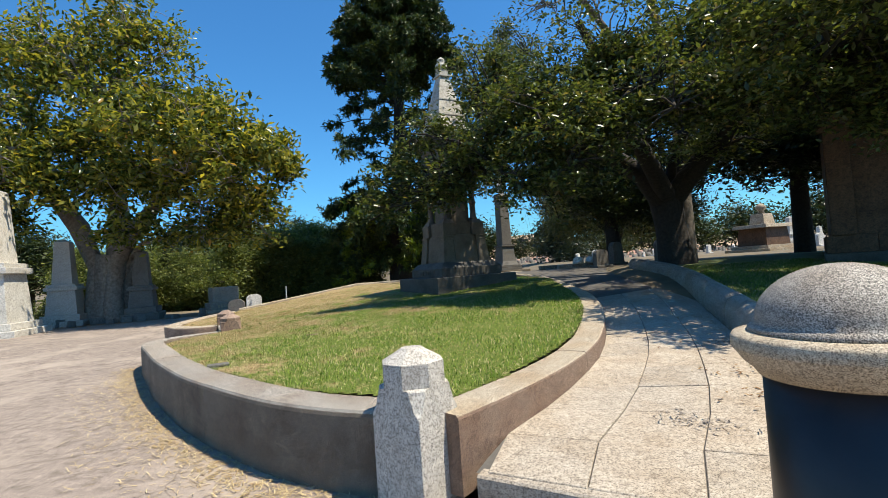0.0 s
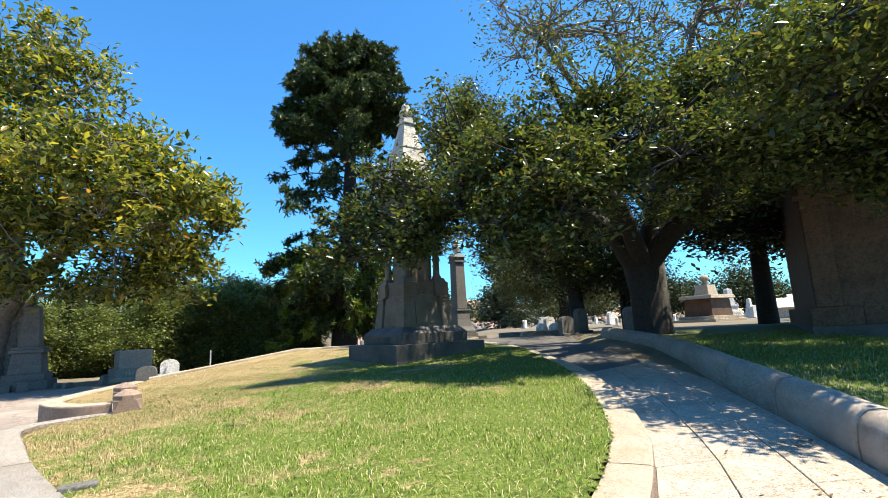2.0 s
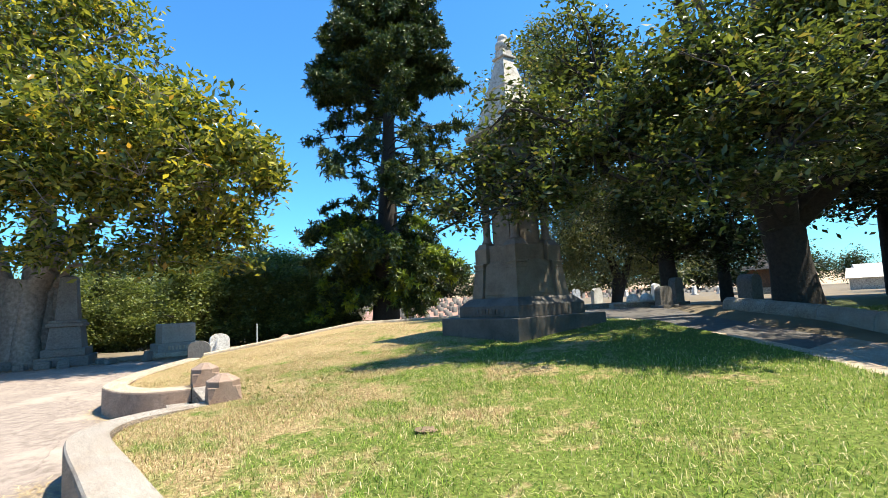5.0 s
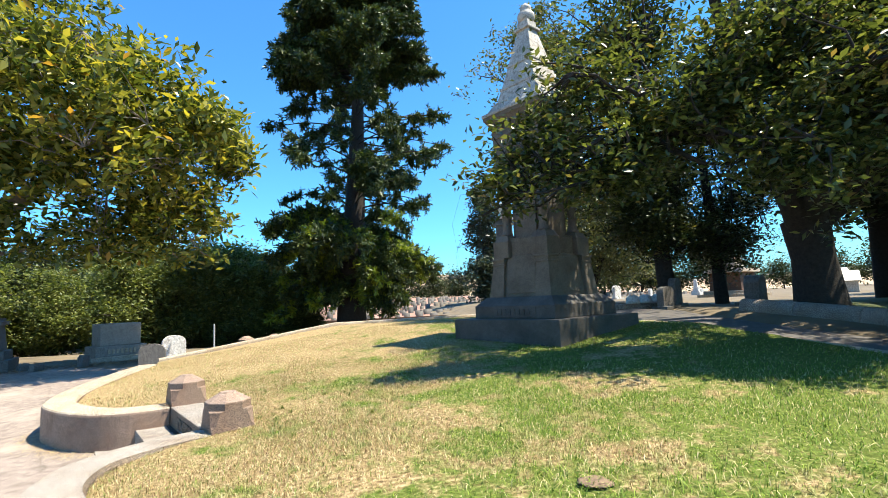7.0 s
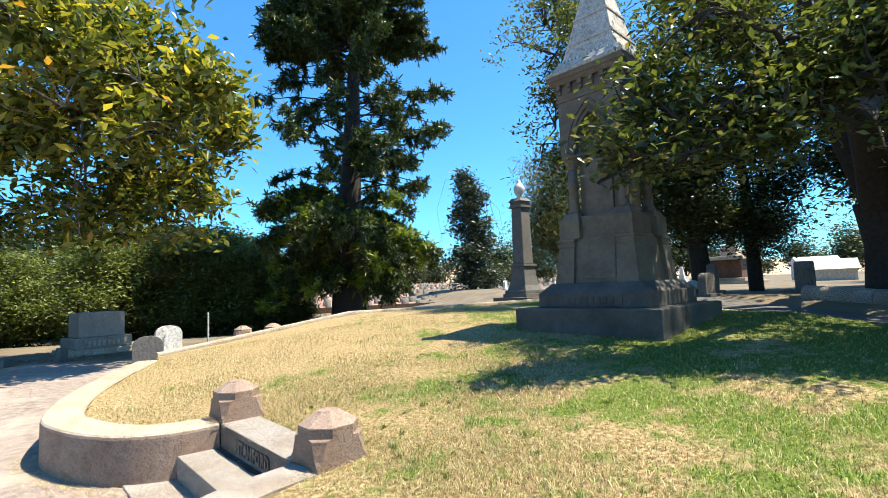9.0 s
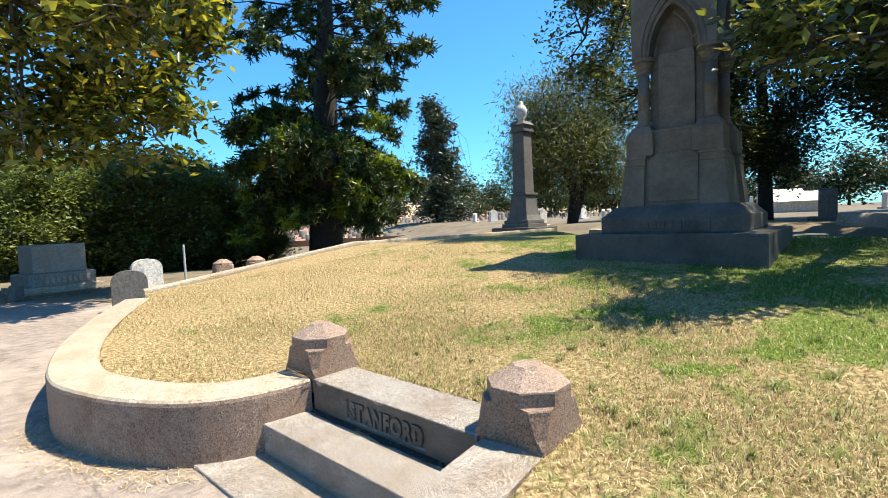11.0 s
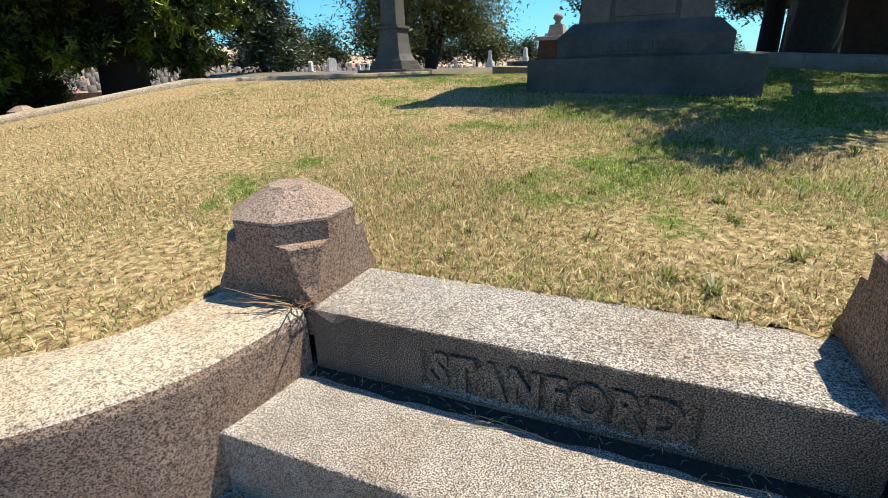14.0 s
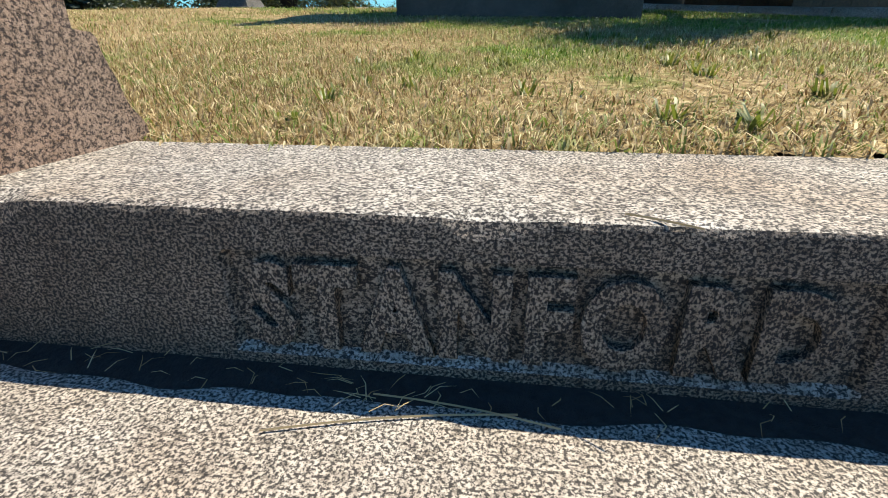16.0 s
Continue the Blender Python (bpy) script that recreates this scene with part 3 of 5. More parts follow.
part("dirt_shade_seam", bm, DIRT_SHADE, plot_steps, "black dirt and painted shadow along the riser's foot")


def lettering(text, m, height, depth, material, parent, name):
    cu = bpy.data.curves.new(name, "FONT")
    cu.body, cu.size, cu.extrude, cu.bevel_depth, cu.resolution_u = text, height / 0.7, depth, 0.0012, 3
    cu.space_character, cu.offset = 1.2, 0.006
    tmp = bpy.data.objects.new(name, cu)
    scene.collection.objects.link(tmp)
    me = bpy.data.meshes.new_from_object(tmp.evaluated_get(bpy.context.evaluated_depsgraph_get()))
    bpy.data.objects.remove(tmp)
    me.materials.clear()
    me.materials.append(material)
    ob = new(name, me)
    ob.parent = parent
    ob.matrix_local = m
    return ob


name_cut = lettering("STANFORD", pose(0, 0, 0), 0.096, 0.006, GRANITE_STAIN_SHADE, plot_steps, "raised_letters")
xs = [v.co.x for v in name_cut.data.vertices]
fit_w = 0.615 / (max(xs) - min(xs))
name_cut.matrix_local = Matrix.Translation((0.372, 0.0075, 0.3185)) @ pose(0, 0, 0, 90, 0, 0) @ Matrix.Diagonal((fit_w, 1, 1, 1)) @ Matrix.Translation((-min(xs), 0, 0))
tagged(name_cut, "raised stone capital letters in a sunk panel")

# ---- gate piers of the plot ----
def pier(name, m, s, h, z_base, label, material, oct_h=0.05, cap_mat=None):
    """Square granite pier, its corners cut away above curved stops, under a low eight-sided cap."""
    root = thing(name, m, label, "pier")
    hs, c = s / 2, s * 0.30
    def ring(z, cut, grow=1.0):
        a, k = hs * grow, cut
        return [(a - k, -a, z), (a, -a + k, z), (a, a - k, z), (a - k, a, z), (-a + k, a, z), (-a, a - k, z), (-a, -a + k, z), (-a + k, -a, z)]
    # u counts down from the cap: 1 at the cap's foot, 0 where the corner is square again
    foot, stop, sq = h - s * 0.235, h - s * 0.235 - oct_h, h - s * 0.235 - oct_h - s * 0.44
    lerp = lambda u: sq + (stop - sq) * u
    bm = bmesh.new()
    prof = [(z_base, 0.004), (lerp(0.0), 0.004), (lerp(0.12), c * 0.14), (lerp(0.24), c * 0.30), (lerp(0.34), c * 0.36), (lerp(0.5), c * 0.42), (lerp(0.66), c * 0.52), (lerp(0.82), c * 0.60), (lerp(0.93), c * 0.62), (stop - 0.004, c * 0.70), (stop, c), (foot, c)]
    loft(bm, [ring(z, k) for z, k in prof])
    part("shaft", bm, material, root)
    bm = bmesh.new()
    loft(bm, [ring(foot + 0.002, c, 1.0), ring(foot + 0.01, c, 0.995), ring(h - 0.012, c * 0.42, 0.42), ring(h, c * 0.34, 0.34)])
    part("cap", bm, cap_mat or material, root)
    return root


PIER_ROT = math.degrees(math.atan2(E_DIR.y, E_DIR.x))
pier_l = pier("gate_pier", pose(-5.041, 11.022, 0.485, 0, 0, PIER_ROT), 0.36, 0.31, -0.1, "low weathered granite pier with faceted cap at the steps", GRANITE_FACE, 0.055, GRANITE_BROWN)
pier_r = pier("gate_pier", pose(-4.278, 9.528, 0.487, 0, 0, PIER_ROT), 0.36, 0.31, -0.1, "low weathered granite pier with faceted cap at the steps", GRANITE_FACE, 0.055, GRANITE_BROWN)
corner_post = pier("corner_post", pose(-0.235, 2.985, 0.0, 0, 0, -37 + 90), 0.37, 0.93, -0.05, "pale speckled granite corner post with faceted cap", GRANITE_POST, 0.13)

# ---- domed pedestal ----
ped = thing("domed_pedestal", pose(1.47, 1.79, 0.0), "round stone bollard: dark shaft, moulded cap, grey granite dome", "bollard")
bm = bmesh.new()
lathe(bm, [(0.30, 0.0), (0.29, 0.12), (0.278, 0.3), (0.275, 0.92)], 40)
part("shaft", bm, DARK_PAINT, ped, "black stone shaft", True)
bm = bmesh.new()
lathe(bm, [(0.29, 0.905), (0.305, 0.93), (0.335, 0.955), (0.355, 0.985), (0.37, 1.005), (0.374, 1.012), (0.374, 1.048), (0.365, 1.062), (0.315, 1.07)], 48)
part("cap", bm, GRANITE_TAN, ped, "tan moulded stone cap", True)
bm = bmesh.new()
lathe(bm, [(0.312, 1.0695), (0.312, 1.085), (0.296, 1.094)] + [(0.288 * math.cos(a), 1.097 + 0.222 * math.sin(a)) for a in np.linspace(0.02, 1.55, 14)], 48)
part("dome", bm, GRANITE, ped, "grey speckled granite dome", True)

# ---- the monument ----
MON = pose(0.30, 12.84, 0.84, 0, 0, -62.0)      # local -y faces the steps
monument = thing("family_monument", MON, "tall sooted granite monument with arched niches and a pale spire", "monument")
bm = bmesh.new()
box(bm, 2.29, 2.29, -0.25, 0.34, bev=0.018)
part("plinth", bm, MONUMENT_DARK, monument)
bm = bmesh.new()
box(bm, 1.75, 1.75, 0.34, 0.56, bev=0.012)
box(bm, 1.73, 1.73, 0.56, 0.70, top=0.84)
part("base_course", bm, MONUMENT_DARK, monument)
bm = bmesh.new()
box(bm, 1.24, 1.24, 0.70, 1.42, top=0.86, bev=0.01)
box(bm, 1.02, 1.02, 1.42, 1.70, bev=0.01)
part("die", bm, MONUMENT_STONE, monument)


def battered(bm, cx, cy, w0, w1, z0, z1, lean=0.0):
    """A tapering block that leans towards the middle."""
    k = 1 - lean
    r = []
    for w, z, f in ((w0, z0, 1.0), (w1, z1, k)):
        r.append([(cx * f + a * w / 2, cy * f + b * w / 2, z) for a, b in ((-1, -1), (1, -1), (1, 1), (-1, 1))])
    return loft(bm, r)


for sx in (-1, 1):
    for sy in (-1, 1):
        bm = bmesh.new()
        battered(bm, sx * 0.515, sy * 0.515, 0.33, 0.26, 0.70, 1.26, 0.06)
        box(bm, 0.29, 0.29, 1.26, 1.29, sx * 0.48, sy * 0.48, bev=0.008)
        box(bm, 0.27, 0.27, 1.29, 1.35, sx * 0.48, sy * 0.48)
        box(bm, 0.31, 0.31, 1.35, 1.39, sx * 0.48, sy * 0.48, bev=0.008)
        part("corner_buttress", bm, MONUMENT_STONE, monument)
        bm = bmesh.new()
        box(bm, 0.36, 0.36, 1.39, 1.70, sx * 0.425, sy * 0.425, bev=0.012)
        box(bm, 0.32, 0.32, 1.70, 1.80, sx * 0.42, sy * 0.42, top=0.72)
        part("column_block", bm, MONUMENT_STONE, monument)
        bm = bmesh.new()
        lathe(bm, [(0.110, 1.80), (0.110, 1.83), (0.088, 1.86), (0.076, 1.90), (0.074, 2.20), (0.092, 2.22), (0.095, 2.245), (0.092, 2.27), (0.074, 2.29), (0.072, 2.52)], 18, sx * 0.415, sy * 0.415)
        part("column", bm, MONUMENT_STONE, monument, "", True)
        bm = bmesh.new()
        lathe(bm, [(0.075, 2.52), (0.096, 2.545), (0.084, 2.57), (0.115, 2.63), (0.135, 2.66), (0.12, 2.68), (0.15, 2.70), (0.15, 2.74)], 14, sx * 0.415, sy * 0.415)
        part("capital", bm, MONUMENT_STONE, monument)
# recessed core with four panels
bm = bmesh.new()
box(bm, 0.66, 0.66, 1.66, 3.35)
part("core", bm, MONUMENT_STONE, monument)


def pointed_arch(bm, w, spring, rise, top, half, d0, d1, n=9):
    """Spandrel slab, half wide to each side, with a pointed opening of width w; between depths d0 and d1 (local y)."""
    pts = []
    for i in range(n + 1):
        t = i / n
        a = t * math.pi / 3
        pts.append((w / 2 - w * math.cos(a), spring + rise * math.sin(a) / math.sin(math.pi / 3)))
    left = pts
    right = [(-x, z) for x, z in pts[::-1]][1:]
    arc = left + right
    outer = [(-half, arc[0][1])] + [(-half + 2 * half * i / (len(arc) - 3), top) for i in range(len(arc) - 2)] + [(half, arc[-1][1])]
    fr = [[bm.verts.new((x, d, z)) for x, z in arc] for d in (d0, d1)]
    ou = [[bm.verts.new((x, d, z)) for x, z in outer] for d in (d0, d1)]
    for i in range(len(arc) - 1):
        bm.faces.new((fr[0][i], fr[0][i + 1], ou[0][i + 1], ou[0][i]))
        bm.faces.new((fr[0][i + 1], fr[0][i], fr[1][i], fr[1][i + 1]))
    bmesh.ops.recalc_face_normals(bm, faces=bm.faces)
    return arc


for k in range(4):
    R = Matrix.Rotation(k * math.pi / 2, 4, "Z")
    bm = bmesh.new()
    arc = pointed_arch(bm, 0.60, 2.74, 0.62, 3.62, 0.53, -0.535, -0.33)
    bmesh.ops.transform(bm, matrix=R, verts=bm.verts)
    part("arch", bm, MONUMENT_STONE, monument)
    # moulding that follows the arch, and a cusped inner order
    for off, r, d, nm in ((1.13, 0.022, -0.545, "arch_moulding"), (1.34, 0.016, -0.54, "outer_moulding"), (0.80, 0.020, -0.46, "inner_order")):
        V, F = [], []
        ring = [(x * off, d, 2.74 + (z - 2.74) * (off if off > 1 else 0.84)) for x, z in arc]
        cs = []
        for i, p in enumerate(ring):
            cs.append([R @ Vector((p[0] + r * math.cos(a) * 0.8, p[1] + r * math.sin(a), p[2] + r * math.cos(a) * 0.6)) for a in (0, 1.57, 3.14, 4.71)])
        bm = bmesh.new()
        loft(bm, cs)
        part(nm, bm, MONUMENT_STONE, monument)
    bm = bmesh.new()
    box(bm, 0.46, 0.05, 1.72, 2.78, 0, -0.355, bev=0.008)
    bmesh.ops.transform(bm, matrix=R, verts=bm.verts)
    part("niche_panel", bm, MONUMENT_STONE, monument, "plain smooth panel in the niche")
    bm = bmesh.new()
    box(bm, 0.60, 0.14, 1.70, 1.74, 0, -0.44)
    bmesh.ops.transform(bm, matrix=R, verts=bm.verts)
    part("sill", bm, MONUMENT_STONE, monument)
    # inscription panel on the die, its worn words as bars
    bm = bmesh.new()
    TILT_M = Matrix.Translation((0, -0.622, 0.72)) @ Matrix.Rotation(-0.12, 4, "X")
    pan = bmesh.new()
    box(pan, 0.62, 0.02, 0.04, 0.64, 0, 0.0, bev=0.006)
    bmesh.ops.transform(pan, matrix=R @ TILT_M, verts=pan.verts)
    part("inscription_panel", pan, MONUMENT_STONE, monument)
    if k == 0:
        for row, (w, zz) in enumerate(((0.50, 0.50), (0.30, 0.42), (0.24, 0.34), (0.48, 0.25), (0.36, 0.16))):
            bw = bmesh.new()
            box(bw, w, 0.006, zz, zz + 0.035, 0, -0.011)
            bmesh.ops.transform(bw, matrix=R @ TILT_M, verts=bw.verts)
            part("worn_inscription", bw, MONUMENT_STONE, monument)
        bw = bmesh.new()
        box(bw, 1.02, 0.02, 0.37, 0.53, 0, -0.878, bev=0.005)
        part("name_panel", bw, MONUMENT_DARK, monument)
        for i in range(8):
            bw = bmesh.new()
            box(bw, 0.07, 0.02, 0.40, 0.50, -0.40 + 0.80 * (i + 0.5) / 8, -0.892, bev=0.008)
            part("worn_letter", bw, MONUMENT_DARK, monument)
bm = bmesh.new()
box(bm, 1.04, 1.04, 3.34, 3.63)
box(bm, 1.11, 1.11, 3.62, 3.665, bev=0.012)
box(bm, 1.08, 1.08, 3.665, 3.90)
part("frieze", bm, MONUMENT_STONE, monument)
for k in range(4):
    R = Matrix.Rotation(k * math.pi / 2, 4, "Z")
    for i in range(6):
        bm = bmesh.new()
        x = -0.475 + 0.19 * i
        box(bm, 0.075, 0.09, 3.82, 3.90, x, -0.565, top=1.0, bev=0.012)
        box(bm, 0.06, 0.06, 3.75, 3.82, x, -0.555, bev=0.012)
        bmesh.ops.transform(bm, matrix=R, verts=bm.verts)
        part("corbel", bm, MONUMENT_STONE, monument)
bm = bmesh.new()
box(bm, 1.18, 1.18, 3.90, 3.97, top=1.07)
box(bm, 1.29, 1.29, 3.97, 4.05, top=1.02, bev=0.01)
part("cornice", bm, MONUMENT_STONE, monument)
bm = bmesh.new()
box(bm, 1.34, 1.34, 4.05, 4.11, bev=0.01)
box(bm, 1.22, 1.22, 4.11, 4.26, top=0.86)
part("spire_base", bm, MONUMENT_WHITE, monument)
bm = bmesh.new()
rl = random.Random(5)
for k in range(4):
    for i in range(15):
        q = bmesh.new()
        box(q, 0.055, 0.045, 4.24, 4.24 + rl.uniform(0.05, 0.085), -0.48 + 0.96 * i / 14, -0.49, top=0.7)
        bmesh.ops.transform(q, matrix=Matrix.Rotation(k * math.pi / 2, 4, "Z"), verts=q.verts)
        me = bpy.data.meshes.new("t")
        q.to_mesh(me)
        bm.from_mesh(me)
        q.free()
        bpy.data.meshes.remove(me)
part("carved_cresting", bm, MONUMENT_WHITE, monument)
bm = bmesh.new()
box(bm, 0.94, 0.94, 4.25, 4.56, top=0.84)
box(bm, 0.82, 0.82, 4.56, 4.60, bev=0.008)
box(bm, 0.76, 0.76, 4.60, 5.00, top=0.76)
box(bm, 0.61, 0.61, 5.00, 5.04, bev=0.008)
box(bm, 0.56, 0.56, 5.04, 5.70, top=0.46)
box(bm, 0.36, 0.36, 5.70, 5.75, bev=0.01)
box(bm, 0.25, 0.25, 5.75, 5.88)
part("spire", bm, MONUMENT_WHITE, monument)
bm = bmesh.new()
lathe(bm, [(0.10, 5.87), (0.15, 5.92), (0.17, 5.99), (0.155, 6.06), (0.09, 6.12), (0.11, 6.15), (0.10, 6.21), (0.03, 6.27)], 14)
part("finial", bm, MONUMENT_WHITE, monument, "weathered round finial", True)


# ---- plants ----
def tube(V, F, pts, radii, seg=6):
    """Appends a tapered tube along pts to vertex and face lists."""
    pts = [np.array(p, float) for p in pts]
    base = len(V)
    n = len(pts)
    for i, p in enumerate(pts):
        d = pts[min(i + 1, n - 1)] - pts[max(i - 1, 0)]
        d = d / (np.linalg.norm(d) + 1e-9)
        u = np.cross(d, (0.3, 0.9, 0.2) if abs(d[2]) > 0.8 else (0, 0, 1))
        u /= np.linalg.norm(u) + 1e-9
        w = np.cross(d, u)
        for k in range(seg):
            a = 2 * math.pi * k / seg
            V.append(p + radii[i] * (math.cos(a) * u + math.sin(a) * w))
    for i in range(n - 1):
        for k in range(seg):
            a, b = base + i * seg + k, base + i * seg + (k + 1) % seg
            F.append((a, b, b + seg, a + seg))


def bent(rng, a, b, sag=0.12, n=6, rise=0.25):
    """A crooked line from a to b that first climbs."""
    a, b = np.array(a, float), np.array(b, float)
    L = np.linalg.norm(b - a)
    out = []
    off = rng.normal(0, sag * L, 3)
    for i in range(n + 1):
        t = i / n
        p = a * (1 - t) + b * t + off * math.sin(math.pi * t) + np.array((0, 0, rise * L)) * math.sin(math.pi * t) * (1 - t)
        p = p + rng.normal(0, 0.02 * L, 3) * (0 < i < n)
        out.append(p)
    return out


def leaves(rng, centers, per, spread, size, flat=0.5, aspect=0.45, droop=0.0):
    """Folded leaves scattered round cluster centres: returns vertices and triangles."""
    c = np.repeat(np.asarray(centers, float), per, axis=0)
    n = len(c)
    pos = c + rng.normal(0, 1, (n, 3)) * np.array((spread, spread, spread * 0.75))
    axis = rng.normal(0, 1, (n, 3))
    axis[:, 2] = axis[:, 2] * flat - droop
    axis /= np.linalg.norm(axis, axis=1)[:, None]
    up = rng.normal(0, 0.6, (n, 3)) + np.array((0, 0, 1.0))
    side = np.cross(axis, up)
    side /= np.linalg.norm(side, axis=1)[:, None] + 1e-9
    nor = np.cross(side, axis)
    s = size * rng.uniform(0.65, 1.3, (n, 1))
    b = pos
    mid = pos + axis * s * 0.5
    V = np.stack([b, mid + side * s * aspect * 0.5 + nor * s * 0.08, pos + axis * s, mid - side * s * aspect * 0.5 + nor * s * 0.08], 1).reshape(-1, 3)
    k = np.arange(n)[:, None] * 4
    F = np.concatenate([k + np.array([[0, 1, 2]]), k + np.array([[0, 2, 3]])], 1).reshape(-1, 3)
    return V, F


def blob_points(rng, blobs, shell=0.55):
    """Cluster centres in ellipsoids (x, y, z, rx, ry, rz, count), thicker towards the outside."""
    out = []
    for x, y, z, rx, ry, rz, n in blobs:
        d = rng.normal(0, 1, (n, 3))
        d /= np.linalg.norm(d, axis=1)[:, None]
        r = shell + (1 - shell) * rng.random((n, 1))
        lump = 1 + 0.34 * np.sin(d[:, :1] * 4 + x * 3) * np.cos(d[:, 1:2] * 4 + y * 2) + 0.22 * np.sin(d[:, 2:] * 6 + z) + rng.normal(0, 0.10, (n, 1))
        out.append(np.array((x, y, z)) + d * r * lump * np.array((rx, ry, rz)))
    return np.concatenate(out)


def leafy_tree(name, m, label, trunk, limbs, blobs, leaf, bark, size, per, spread, seed, twigs=1.0, flat=0.5, aspect=0.45, droop=0.0, shell=0.5, limb_r=0.12, group="", thin=1.0):
    """trunk: list of stems, each a list of (x, y, z, r). limbs grow from stem tops to the blobs; twigs from limbs to leaf clusters."""
    rng = np.random.default_rng(seed)
    root = thing(name, m, label, "tree", group)
    V, F = [], []
    tops = []
    for stem in trunk:
        p = [s[:3] for s in stem]
        tube(V, F, p, [s[3] for s in stem], 12)
        tops.append((np.array(p[-1]), stem[-1][3]))
    joints = [t[0] for t in tops]
    for bl in blobs:
        c = np.array(bl[:3])
        t, r = min(tops, key=lambda q: np.linalg.norm(q[0] - c))
        for j in range(limbs):
            end = c + rng.normal(0, 0.45, 3) * np.array(bl[3:6])
            pts = bent(rng, t, end, 0.10, 7, 0.12)
            L = len(pts)
            r0 = min(r * 0.7, limb_r * rng.uniform(0.7, 1.2))
            tube(V, F, pts, [r0 * (1 - 0.8 * i / (L - 1)) for i in range(L)], 7)
            joints += pts[2:]
    cl = blob_points(rng, blobs, shell)
    cl = cl[rng.random(len(cl)) < thin]
    J = np.array(joints)
    for c in cl:
        if rng.random() > twigs:
            continue
        k = np.argmin(((J - c) ** 2).sum(1) + rng.random(len(J)) * 0.3)
        pts = bent(rng, J[k], c, 0.10, 3, 0.1)
        tube(V, F, pts, [0.022, 0.016, 0.011, 0.006], 4)
    raw("trunk", np.array(V), np.array(F), bark, root, True)
    LV, LF = leaves(rng, cl, per, spread, size, flat, aspect, droop)
    raw("crown", LV, LF, leaf, root)
    return root


# spreading oak over the walk
oak = leafy_tree("oak_tree", pose(6.1, 12.6, 0.95), "old spreading oak with dark crooked trunk, dense small leaves",
    [[(0, 0, -0.3, 0.66), (0.02, 0, 0.2, 0.46), (-0.1, -0.05, 1.1, 0.37), (-0.15, 0, 1.9, 0.42)],
     [(-0.15, 0, 1.7, 0.32), (-0.9, -0.4, 2.5, 0.25), (-2.0, -1.0, 3.0, 0.19), (-3.6, -1.7, 2.9, 0.12), (-5.2, -2.2, 2.7, 0.07)],
     [(-0.1, 0, 1.7, 0.32), (0.35, -0.1, 3.0, 0.25), (0.6, -0.6, 4.6, 0.18), (0.4, -1.0, 6.0, 0.12)],
     [(-0.1, 0, 1.7, 0.28), (-0.5, 0.3, 3.2, 0.20), (-1.2, 0.2, 5.0, 0.14), (-2.2, -0.4, 6.6, 0.09)],
     [(0, 0, 1.8, 0.28), (0.4, -1.4, 2.9, 0.22), (0.2, -3.4, 3.4, 0.15), (0.4, -4.8, 3.3, 0.08)],
     [(-0.1, -0.1, 1.8, 0.24), (-1.4, -1.6, 3.0, 0.18), (-2.6, -3.0, 3.1, 0.1)]],
    3,
    [(-4.75, -1.15, 4.7, 1.05, 1.0, 1.05, 120), (-7.3, -2.2, 1.95, 0.6, 0.4, 0.35, 22), (-6.8, -2.3, 2.5, 0.8, 0.5, 0.55, 40), (-6.1, -2.4, 2.1, 0.9, 0.6, 0.6, 55), (-6.2, -2.4, 3.3, 0.7, 0.5, 0.5, 26), (-5.3, -2.6, 2.6, 1.1, 0.8, 0.8, 85), (-4.6, -3.0, 3.0, 1.1, 0.9, 0.8, 80), (-4.3, -3.7, 2.0, 1.0, 0.9, 0.65, 110),
     (-4.0, -3.1, 3.6, 1.2, 1.0, 0.9, 130), (-3.3, -4.1, 2.75, 1.1, 1.0, 0.8, 130), (-2.5, -3.4, 4.3, 1.3, 1.1, 1.0, 140), (-1.8, -4.4, 3.0, 1.2, 1.0, 0.8, 130),
     (-0.6, -3.8, 4.5, 1.4, 1.2, 1.0, 150), (-0.9, -5.1, 3.1, 1.1, 0.9, 0.7, 110), (0.6, -4.9, 3.5, 1.2, 1.0, 0.8, 120), (0.8, -5.3, 2.5, 0.8, 0.8, 0.6, 70),
     (1.5, -5.5, 2.9, 1.1, 1.0, 0.8, 110), (2.2, -4.8, 4.5, 1.3, 1.2, 1.1, 130), (1.3, -3.7, 5.2, 1.4, 1.3, 1.1, 130),
     (0.2, -1.5, 2.9, 1.2, 1.0, 0.5, 60), (-2.6, -1.0, 3.9, 1.3, 1.1, 0.9, 110), (2.2, -1.8, 3.6, 1.4, 1.3, 1.0, 110),
     (-1.8, -6.7, 3.25, 0.9, 0.8, 0.6, 60), (-1.1, -7.6, 3.45, 0.9, 0.8, 0.6, 60), (-0.4, -6.5, 3.9, 1.0, 0.9, 0.7, 70), (0.8, -6.8, 3.8, 1.1, 0.9, 0.7, 80), (1.8, -7.2, 4.1, 1.1, 1.0, 0.8, 80), (2.6, -6.4, 3.2, 1.1, 1.0, 0.8, 80)],
    LEAF_OAK, BARK, 0.115, 50, 0.145, 7, twigs=0.9, shell=0.3, thin=0.66)
